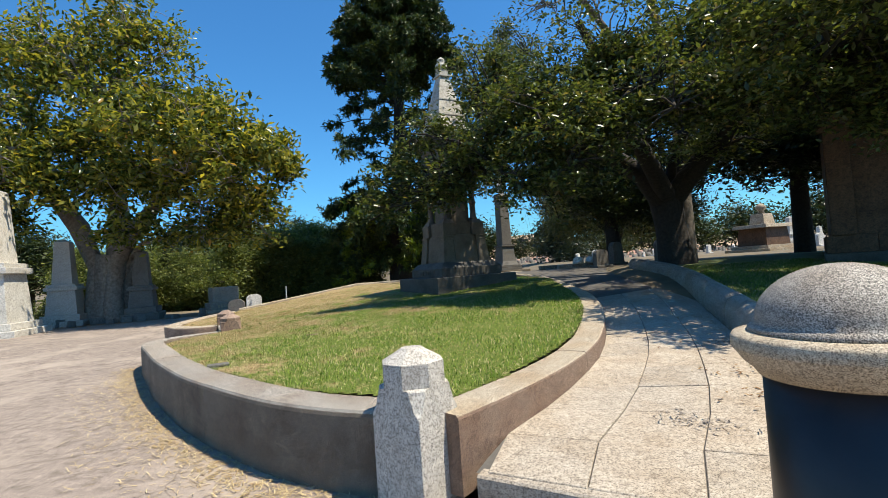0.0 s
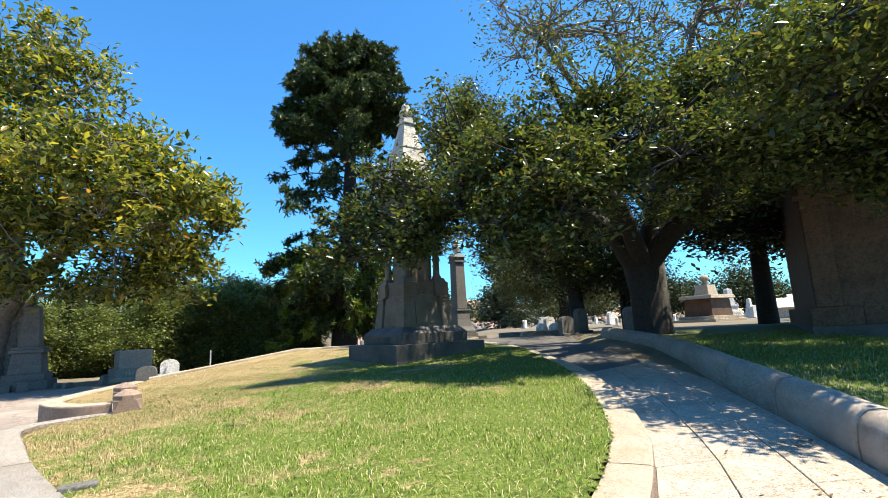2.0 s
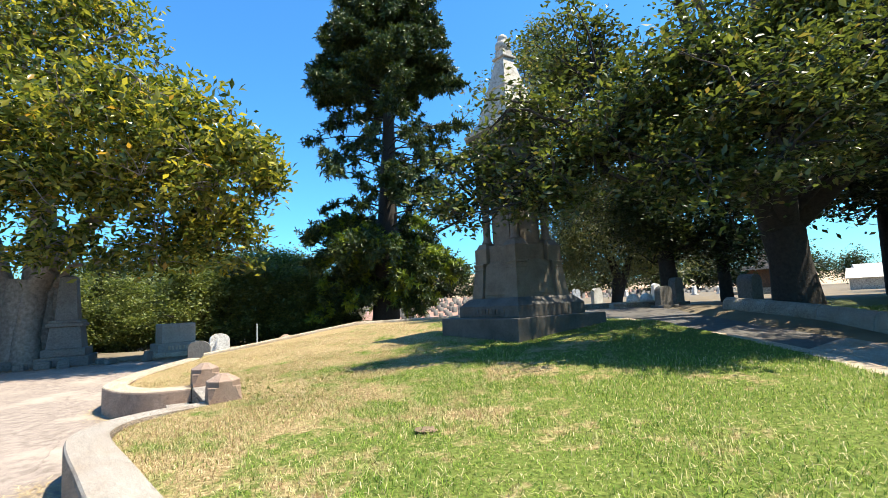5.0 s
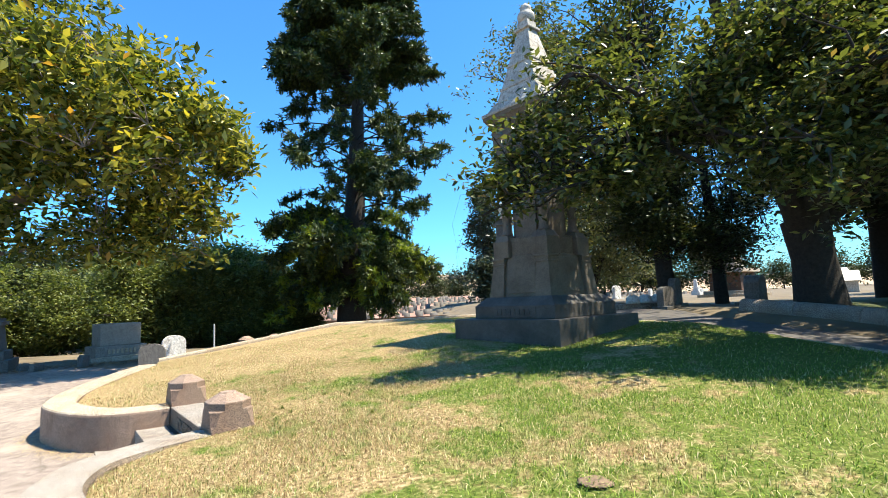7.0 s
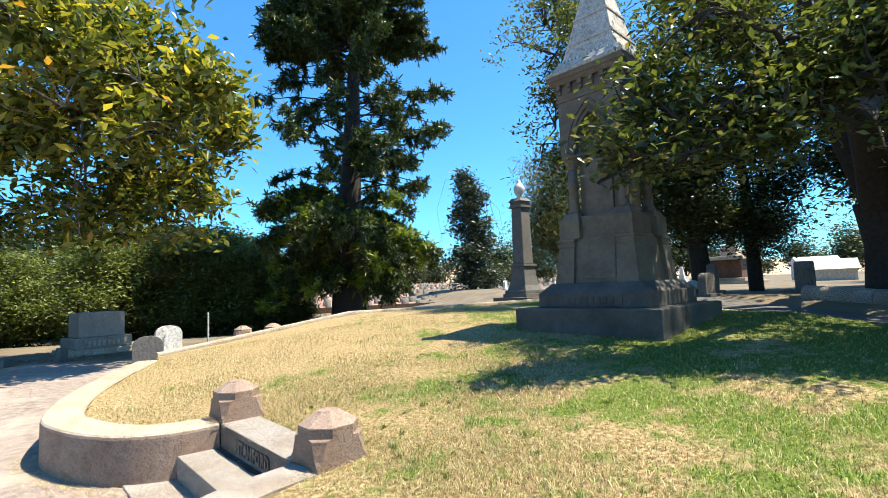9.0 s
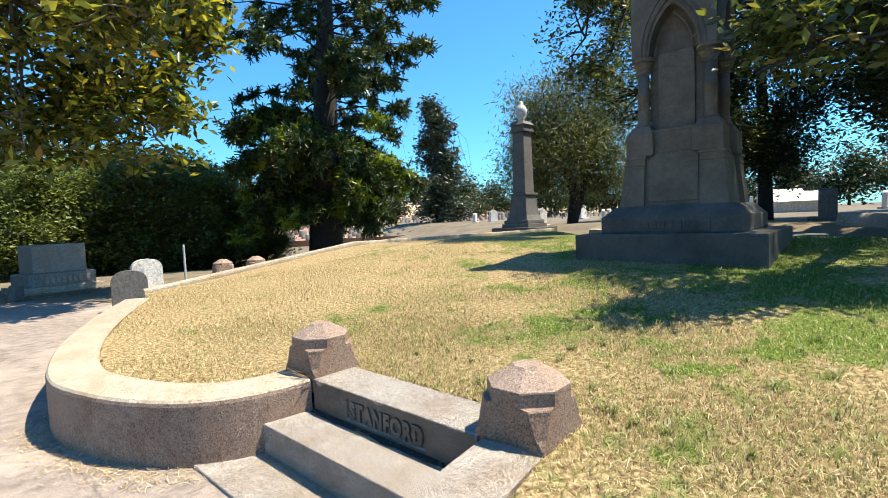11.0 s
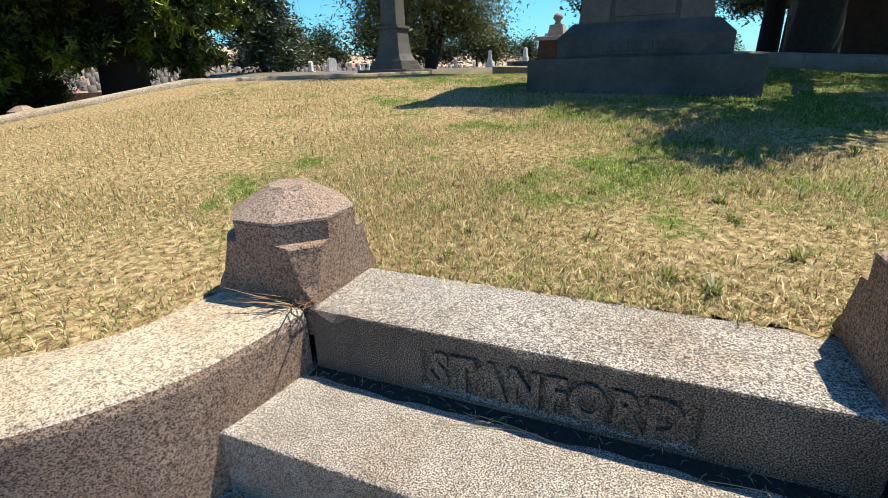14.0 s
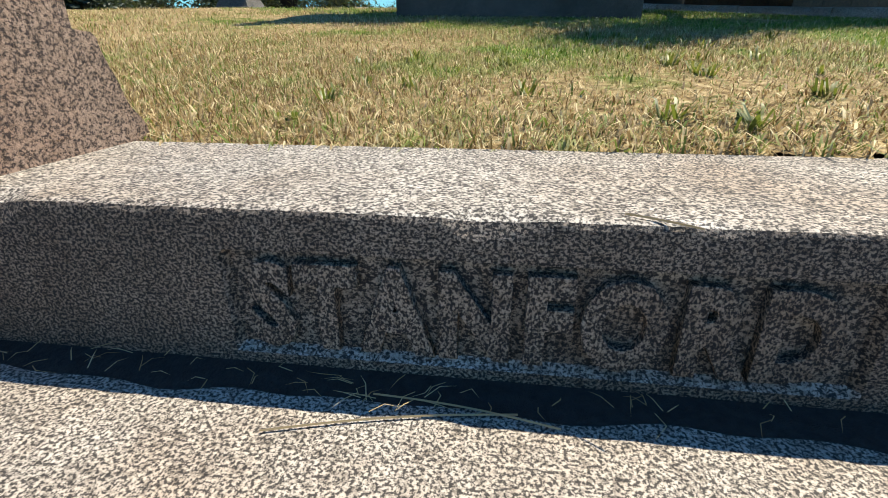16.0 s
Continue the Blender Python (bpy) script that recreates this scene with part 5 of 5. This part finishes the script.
def headstone(name, m, w, h, t, material, label, base=True, group=""):
    """Round-headed slab on a low base."""
    root = thing(name, m, label, "gravestone", group)
    bm = bmesh.new()
    prof = [(-w / 2, 0), (w / 2, 0)] + [(w / 2 * math.cos(a) ** 0.8 if math.cos(a) > 0 else -w / 2 * abs(math.cos(a)) ** 0.8, h * 0.72 + h * 0.28 * math.sin(a)) for a in np.linspace(0, math.pi, 14)]
    fr = [(x, -t / 2, z) for x, z in prof]
    bk = [(x, t / 2, z) for x, z in prof]
    loft(bm, [[(x * 0.97, y * 1.0, z) for x, y, z in fr], [(x, y * 0.8, z) for x, y, z in fr], [(x, y * 0.8, z) for x, y, z in bk], [(x * 0.97, y, z) for x, y, z in bk]])
    part("slab", bm, material, root)
    if base:
        bm = bmesh.new()
        box(bm, w * 1.25, t * 2.2, -0.2, 0.07, bev=0.01)
        part("base", bm, material, root)
    return root


headstone("headstone", pose(-7.64, 17.6, gz(-7.64, 17.6), 0, 0, 12), 0.56, 0.72, 0.13, GREY_STONE, "dark grey round-headed gravestone at the lane's edge")
headstone("headstone", pose(-7.72, 19.4, gz(-7.72, 19.4) + 0.1, 0, 0, 25), 0.58, 0.72, 0.16, MARBLE, "white marble round-headed gravestone")
blk = thing("block_tomb", pose(-10.4, 22.6, gz(-10.4, 22.6), 0, 0, 40), "grey granite block tomb on a wide base", "tomb")
bm = bmesh.new()
box(bm, 1.75, 1.25, -0.1, 0.14, bev=0.02)
part("kerb_base", bm, GRANITE_TAN, blk)
bm = bmesh.new()
box(bm, 1.45, 1.0, 0.14, 0.46, bev=0.02)
part("base", bm, GREY_MID, blk)
bm = bmesh.new()
box(bm, 1.15, 0.78, 0.46, 1.16, bev=0.03)
part("block", bm, GREY_MID, blk)
bm = bmesh.new()
for i in range(7):
    box(bm, 0.07, 0.03, 0.22, 0.36, 0.36 * 0 - 0.36 + 0.12 * i, -0.505)
part("worn_raised_letters", bm, GRANITE_TAN, blk)
pc = pier("kerb_pier", pose(-6.5, 23.1, gz(-6.5, 23.1), 0, 0, 20), 0.5, 0.5, -0.1, "small faceted granite kerb pier beyond the lawn", GRANITE_BROWN)
copy_thing(pc, pose(-5.6, 23.4, gz(-5.6, 23.4), 0, 0, 20))
bm = bmesh.new()
lathe(bm, [(0.03, -0.2), (0.03, 0.95), (0.02, 1.0)], 8)
pp = part("thin_post", bm, POLE)
pp.matrix_world = pose(-7.4, 22.4, gz(-7.4, 22.4))
tagged(pp, "thin pale metal marker post by the lane", "post")

# column with urn
col = thing("urn_column", pose(2.78, 21.6, 0.72, 0, 0, 24), "dark granite column on a flared pedestal with a draped urn", "monument")
bm = bmesh.new()
box(bm, 1.55, 1.55, -0.3, 0.40, bev=0.02)
part("block", bm, MONUMENT_STONE, col)
bm = bmesh.new()
box(bm, 1.05, 1.05, 0.40, 0.52, bev=0.01)
box(bm, 0.95, 0.95, 0.52, 0.64, bev=0.02)
loft(bm, [[(a * w, b * w, z) for a, b in ((-1, -1), (1, -1), (1, 1), (-1, 1))] for w, z in ((0.42, 0.64), (0.35, 0.8), (0.31, 1.1), (0.29, 1.45))])
box(bm, 0.68, 0.68, 1.45, 1.52, bev=0.01)
part("pedestal", bm, GREY_STONE, col)
bm = bmesh.new()
box(bm, 0.5, 0.5, 1.52, 3.5, top=0.88, bev=0.03)
part("shaft", bm, GREY_STONE, col)
bm = bmesh.new()
box(bm, 0.56, 0.56, 3.5, 3.58, bev=0.01)
box(bm, 0.48, 0.48, 3.58, 3.72)
box(bm, 0.60, 0.60, 3.72, 3.84, top=0.7)
part("capital", bm, GREY_STONE, col)
bm = bmesh.new()
lathe(bm, [(0.14, 3.84), (0.09, 3.92), (0.17, 4.05), (0.20, 4.2), (0.15, 4.33), (0.06, 4.42), (0.07, 4.47), (0.02, 4.52)], 14)
part("urn", bm, MARBLE, col, "pale draped stone urn", True)


def obelisk(name, m, w, h, material, label):
    root = thing(name, m, label, "obelisk")
    bm = bmesh.new()
    box(bm, w * 2.3, w * 2.3, -0.2, 0.3, bev=0.02)
    box(bm, w * 1.9, w * 1.9, 0.3, 0.55, bev=0.02)
    part("base", bm, material, root)
    bm = bmesh.new()
    box(bm, w * 1.55, w * 1.55, 0.55, h * 0.42, top=0.85, bev=0.02)
    box(bm, w * 1.6, w * 1.6, h * 0.42, h * 0.46, bev=0.02)
    box(bm, w * 1.4, w * 1.4, h * 0.46, h * 0.49, bev=0.02)
    part("pedestal", bm, material, root)
    bm = bmesh.new()
    box(bm, w, w, h * 0.49, h * 0.97, top=0.72, bev=0.01)
    box(bm, w * 0.72, w * 0.72, h * 0.97, h, top=0.1)
    part("shaft", bm, material, root)
    return root


obelisk("obelisk", pose(-15.9, 20.2, 0.02, 0, 0, 20), 0.72, 3.7, GRANITE_POST, "grey stone obelisk in tree shade")
obelisk("obelisk", pose(-13.1, 20.9, 0.1, 0, 0, 20), 0.62, 3.0, GREY_STONE, "dark weathered obelisk beside the tree trunk")
obelisk("obelisk", pose(-15.95, 17.0, 0.0, 0, 0, 15), 1.05, 5.4, MARBLE, "tall pale obelisk on a stepped base by the lane")
rs = random.Random(4)
lowstone = None
for i in range(12):
    x, y = -17.5 + i * 0.62 + rs.uniform(-0.2, 0.2), 18.9 + 0.14 * i + rs.uniform(-0.3, 0.5)
    h = rs.uniform(0.16, 0.34)
    bm = bmesh.new()
    box(bm, rs.uniform(0.25, 0.6), rs.uniform(0.15, 0.3), -0.1, h, top=0.85, bev=0.03)
    s = part("kerb_rock", bm, GREY_STONE)
    s.matrix_world = pose(x, y, gz(x, y), 0, rs.uniform(-8, 8), rs.uniform(0, 90))
    tagged(s, "rough grey kerb rock under the tree", "rock", "rocks under the tree")

# stones by the walk's far end
headstone("headstone", pose(3.2, 14.05, gz(3.2, 14.05), 0, 0, 30), 0.40, 0.62, 0.14, GREY_STONE, "dark round-headed gravestone beside the walk")
headstone("headstone", pose(6.0, 16.7, gz(6.0, 16.7), 0, 0, 35), 0.55, 0.78, 0.2, GREY_STONE, "dark broad gravestone behind the oak")
headstone("headstone", pose(6.9, 14.9, gz(6.9, 14.9), 0, 0, 32), 0.72, 0.72, 0.34, GREY_STONE, "squat dark round-headed stone behind the kerb's end")
headstone("headstone", pose(5.3, 16.2, gz(5.3, 16.2), 0, 0, 20), 0.5, 0.6, 0.2, GREY_STONE, "dark broad gravestone behind the oak")
encl = thing("grave_kerb", pose(5.0, 17.6, gz(5.0, 17.6), 0, 0, 15), "low grey kerb round a grave with three white domes", "grave")
bm = bmesh.new()
box(bm, 2.6, 0.2, -0.1, 0.32, 0, -0.7, bev=0.02)
box(bm, 2.6, 0.2, -0.1, 0.32, 0, 0.7, bev=0.02)
part("kerb", bm, GRANITE, encl)
for k in (-0.5, 0, 0.5):
    bm = bmesh.new()
    lathe(bm, [(0.19, 0.32), (0.19, 0.4)] + [(0.19 * math.cos(a), 0.4 + 0.17 * math.sin(a)) for a in np.linspace(0, 1.5, 6)], 12, k, -0.7)
    part("dome", bm, MARBLE, encl, "white stone dome", True)

# stepped tomb with a crowning block
tomb = thing("sarcophagus_tomb", pose(19.0, 28.4, 1.05, 0, 0, 24) @ Matrix.Scale(1.15, 4), "tan stone sarcophagus tomb with overhanging lid", "tomb")
for nm, w, d, z0, z1, tp, mt in (("step", 2.9, 2.3, -0.2, 0.18, 1, GRANITE_TAN), ("step", 2.4, 1.9, 0.18, 0.34, 1, GRANITE_TAN), ("body", 1.9, 1.5, 0.34, 1.22, 0.92, SANDSTONE), ("lid", 2.25, 1.8, 1.22, 1.40, 0.94, GRANITE_TAN), ("crown", 0.9, 0.8, 1.40, 1.95, 0.8, GRANITE_TAN)):
    bm = bmesh.new()
    box(bm, w, d, z0, z1, top=tp, bev=0.02)
    part(nm, bm, mt, tomb)
bm = bmesh.new()
lathe(bm, [(0.2, 1.95), (0.12, 2.1), (0.26, 2.25), (0.2, 2.4), (0.05, 2.5)], 12)
part("urn", bm, GRANITE_TAN, tomb, "", True)

# brown mausoleum beside the walk
maus = thing("mausoleum", pose(8.4, 10.35, 0.85, 0, 0, -38), "brown sandstone mausoleum with battered base and pilasters", "mausoleum")
bm = bmesh.new()
box(bm, 5.2, 4.4, -0.3, 0.28, 2.45, 2.05, bev=0.02)
part("foundation", bm, MONUMENT_DARK, maus)
for r in range(1):
    for i in range(6):
        bm = bmesh.new()
        box(bm, 0.845, 0.3, 0.28, 0.66, 0.32 + 0.85 * i, 0.02 + 0.15, bev=0.015)
        part("base_stone", bm, SANDSTONE, maus)
        if i < 5:
            bm = bmesh.new()
            box(bm, 0.3, 0.845, 0.28, 0.66, 0.04, 0.75 + 0.85 * i, bev=0.015)
            part("base_stone", bm, SANDSTONE, maus)
bm = bmesh.new()
box(bm, 4.9, 4.1, 0.3, 4.4, 2.45, 2.1)
part("wall", bm, SANDSTONE, maus)
for i in range(4):
    bm = bmesh.new()
    box(bm, 0.42, 0.14, 0.66, 3.9, 0.22 + 1.55 * i, 0.02, bev=0.015)
    part("pilaster", bm, SANDSTONE, maus)
bm = bmesh.new()
box(bm, 5.1, 0.2, 2.9, 3.02, 2.45, 0.03, bev=0.015)
box(bm, 5.3, 4.5, 3.9, 4.25, 2.45, 2.1, bev=0.03)
part("cornice", bm, SANDSTONE, maus)
bm = bmesh.new()
box(bm, 5.5, 4.7, 4.4, 5.6, 2.45, 2.1, top=0.3)
part("roof", bm, SANDSTONE, maus)

# grass verge round the mausoleum
VERGE = [tuple(p) for p in inset(rwalk_line, -1, 0.33)] + [(6.5, 14.0), (16, 16), (18, 4), (8, 2.5), (3, 1.6)]
verge = grid_sheet("verge", np.arange(1.8, 18, 0.25), np.arange(1.5, 16, 0.25), lambda x, y: np.clip(walk_z(x, y) + 0.24, 0.3, 1.12), FAR_GRASS, keep=lambda x, y: inside(VERGE, x, y), label="shaded green grass before the mausoleum", category="lawn")
grass("grass", 90000, (2.2, 8.5, 2.4, 11.5), 0.045, 5, 0.0032, 0.0, VERGE, lambda x, y: np.clip(walk_z(x, y) + 0.24, 0.3, 1.12) + 0.02, "green grass blades before the mausoleum")

# scattered white stones on the far level ground
proto = [headstone("far_headstone", pose(21, 30, 1.1, 0, 0, 10), 0.7, 0.95, 0.25, MARBLE, "small pale gravestone on the far lawn", True, "far gravestones"),
         obelisk("far_obelisk", pose(24, 33, 1.1), 0.5, 2.2, MARBLE, "small pale obelisk on the far lawn")]
rf = random.Random(8)
for i in range(20):
    a = radians(rf.uniform(17, 66))
    d = rf.uniform(30, 64)
    x, y = -4 + d * math.sin(a), 6 + d * math.cos(a)
    if x < 9:
        continue
    copy_thing(proto[0 if rf.random() < 0.8 else 1], pose(x, y, gz(x, y), 0, 0, rf.uniform(0, 60)) @ Matrix.Scale(rf.uniform(0.6, 1.2), 4))


def small_mausoleum(m, w, d, h, label):
    root = thing("small_mausoleum", m, label, "mausoleum")
    bm = bmesh.new()
    box(bm, w, d, -0.2, h, bev=0.02)
    part("wall", bm, MARBLE, root)
    bm = bmesh.new()
    loft(bm, [[(x, y, z) for x, z in ((-w * 0.58, h), (w * 0.58, h), (0, h + w * 0.3))] for y in (-d * 0.56, d * 0.56)])
    part("roof", bm, MARBLE, root)
    bm = bmesh.new()
    box(bm, w * 0.28, 0.06, 0, h * 0.75, 0, -d / 2)
    part("door", bm, GREY_STONE, root, "dark door")
    return root


small_mausoleum(pose(22.5, 25.6, 1.0, 0, 0, 40), 1.8, 2.2, 0.7, "low white gabled tomb on the far lawn")
small_mausoleum(pose(27.5, 30.0, 1.0, 0, 0, 55), 2.0, 2.2, 1.0, "low white gabled tomb on the far lawn")

# far burial field: a brown slope with rows of small stones
field = grid_sheet("burial_field", np.linspace(-6, 60, 40), np.linspace(52, 110, 40), lambda x, y: -0.15 + 0.045 * (y - 52) + 0.0 * x, FIELD, label="brown bare burial slope with rows of stones", category="field")
fz = lambda x, y: -0.15 + 0.045 * (y - 52)
bm = bmesh.new()
rr2 = random.Random(6)
stones = []
for row in range(13):
    for c in range(46):
        if rr2.random() < 0.25:
            continue
        x, y = -4 + c * 1.3 + rr2.uniform(-0.3, 0.3), 55 + row * 3.4 + rr2.uniform(-0.4, 0.4)
        stones.append((x, y, fz(x, y), rr2.uniform(0.2, 0.4), rr2.uniform(0.35, 0.8)))
V, F = [], []
for x, y, z, w, h in stones:
    b = len(V)
    V += [(x + a * w, y + c * 0.1, z + q) for q in (-0.1, h) for a, c in ((-1, -1), (1, -1), (1, 1), (-1, 1))]
    F += [(b, b + 1, b + 5, b + 4), (b + 1, b + 2, b + 6, b + 5), (b + 2, b + 3, b + 7, b + 6), (b + 3, b, b + 4, b + 7), (b + 4, b + 5, b + 6, b + 7)]
tagged(raw("field_stones", np.array(V), np.array(F), GREY_STONE), "many small grey stones in rows on the slope", "gravestones", kind="stuff")
bm = bmesh.new()
box(bm, 50, 0.4, -1.2, 0.15, 20, 51.7)
tagged(part("field_wall", bm, SANDSTONE), "long low brown retaining wall before the burial slope", "wall", kind="structure")

# tan hills on the horizon
hx = np.linspace(-420, 420, 90)
V, F = [], []
for i, x in enumerate(hx):
    h = 16 + 10 * noise.noise((x * 0.008, 1.3, 0)) + 5 * noise.noise((x * 0.03, 2.3, 0)) + (8 if x < -60 else 0)
    for y, f in ((250, 0.0), (290, 0.55), (340, 0.9), (420, 1.0)):
        V.append((x * (1 + (y - 250) / 400), y, h * f - 1))
for i in range(len(hx) - 1):
    for k in range(3):
        a = i * 4 + k
        F.append((a, a + 4, a + 5, a + 1))
tagged(raw("backdrop_hills", np.array(V), np.array(F), HILL, None, True), "tan dry hills far off", "hills", kind="structure")

# ---- litter and small things ----
def straw(name, pts, n, length, seed, spread, material, label, thick=0.0022, flat=0.25):
    """Loose dry stalks scattered round points (x, y, z)."""
    r = np.random.default_rng(seed)
    P = np.array(pts)[r.integers(0, len(pts), n)] + r.normal(0, 1, (n, 3)) * np.array((spread, spread, 0))
    P[:, 2] += r.uniform(0.002, 0.012, n)
    a = r.uniform(0, 6.283, n)
    d = np.stack([np.cos(a), np.sin(a), r.uniform(0, flat, n)], -1) * (length * r.uniform(0.4, 1.3, n))[:, None]
    s = np.stack([-np.sin(a), np.cos(a), 0 * a], -1) * thick
    mid = P + d * 0.5 + np.stack([-np.sin(a), np.cos(a), 0 * a], -1) * (length * r.normal(0, 0.12, n))[:, None] + np.array((0, 0, 0.004))
    V = np.stack([P - s, P + s, mid + s, mid - s, P + d], 1).reshape(-1, 3)
    k = np.arange(n)[:, None] * 5
    F = np.concatenate([k + np.array([[0, 1, 2]]), k + np.array([[0, 2, 3]]), k + np.array([[3, 2, 4]])], 1).reshape(-1, 3)
    return tagged(raw(name, V, F, material), label, "litter", kind="stuff")


outer = inset(right_line, -1, 0.16)
straw("straw_litter", [(x, y, float(road_z(x, y))) for x, y in outer[18:]], 4200, 0.07, 3, 0.13, STRAW, "straw and dead grass along the kerb foot", 0.003)
straw("straw_litter", [(x, y, float(road_z(x, y))) for x, y in inset(right_line, -1, 0.55)[30:]], 700, 0.08, 4, 0.2, STRAW, "straw and dead grass on the lane", 0.003)
straw("straw_litter", [(x, y, float(road_z(x, y))) for x, y in inset(left_line, 1, 0.1)[4:30]], 900, 0.05, 5, 0.07, STRAW, "dead grass along the kerb foot", 0.002)
straw("straw_litter", [(1.59, 3.16, walk_z(0, 3.16)), (1.75, 3.1, walk_z(0, 3.1)), (1.5, 3.3, walk_z(0, 3.3))], 90, 0.07, 6, 0.08, BARK_TWIG, "heap of dry twigs and leaves on the walk", 0.004)
straw("leaf_litter", [(2.45, 4.3, walk_z(0, 4.3)), (2.3, 3.6, walk_z(0, 3.6)), (2.9, 5.2, walk_z(0, 5.2)), (3.4, 6.6, walk_z(0, 6.6))], 160, 0.05, 7, 0.22, DRY_LEAF, "dry leaves along the walk's kerb", 0.008)
straw("leaf_litter", [(x, y, gz(x, y)) for x, y in zip(np.linspace(-17, -9.2, 40), np.linspace(19.2, 21.6, 40))], 2600, 0.09, 17, 0.55, DRY_LEAF, "drift of brown fallen leaves at the lane edge", 0.02)
sm = lambda a, b, z: (T0.x + E_DIR.x * a - N_DIR.x * b, T0.y + E_DIR.y * a - N_DIR.y * b, z)
straw("straw_litter", [sm(a, -0.015 - 0.02 * (i % 2), 0.281) for i, a in enumerate(np.linspace(0.02, 1.3, 40))], 90, 0.035, 8, 0.010, STRAW, "dry grass caught at the foot of the riser", 0.0006, 0.05)
straw("straw_litter", [sm(a, -0.35, 0.10) for a in np.linspace(-0.3, 1.5, 30)], 200, 0.05, 9, 0.02, STRAW, "dry grass on the lowest step", 0.001, 0.1)
straw("straw_tuft", [sm(-0.03, -0.005, 0.485), sm(-0.06, 0.01, 0.485)], 34, 0.16, 10, 0.02, DRY_LEAF, "tuft of dead grass at the pier's foot", 0.0022, 0.5)
for a, b, z, L, rot in ((0.55, -0.075, 0.283, 0.26, 12), (0.62, -0.05, 0.284, 0.2, -8), (0.80, 0.004, 0.482, 0.07, -30), (1.1, -0.05, 0.283, 0.12, 5)):
    bm = bmesh.new()
    n = 8
    loft(bm, [[(L * (i / n - 0.5), 0.03 * L * math.sin(3 * i / n) + q, r0) for q, r0 in ((-0.0011, 0), (0.0011, 0), (0, 0.0018))] for i in range(n + 1)])
    s = part("dry_stalk", bm, STRAW)
    s.matrix_world = STEP_M @ pose(a, b, z, 0, 0, rot)
    tagged(s, "pale dry grass stalk lying on the granite step", "stalk", "stalks on the steps")
# flat marker and a molehill in the turf
bm = bmesh.new()
box(bm, 0.22, 0.12, -0.05, 0.015, bev=0.012)
mk = part("flat_marker", bm, GREY_STONE)
mk.matrix_world = pose(-2.5, 5.22, float(lawn_z(-2.5, 5.22)), 2, 0, 25)
tagged(mk, "small flat weathered grave marker set in the turf", "grave marker")
bm = bmesh.new()
bmesh.ops.create_icosphere(bm, subdivisions=3, radius=0.09)
for v in bm.verts:
    k = 1 + 0.6 * noise.noise(v.co * 14)
    v.co = Vector((v.co.x * k, v.co.y * k * 0.8, v.co.z * 0.09 * k))
mh = part("molehill", bm, DIRT, smooth=True)
mh.matrix_world = pose(-2.0, 7.15, float(lawn_z(-2.0, 7.15)) - 0.01)
tagged(mh, "small heap of brown earth in the turf", "molehill")
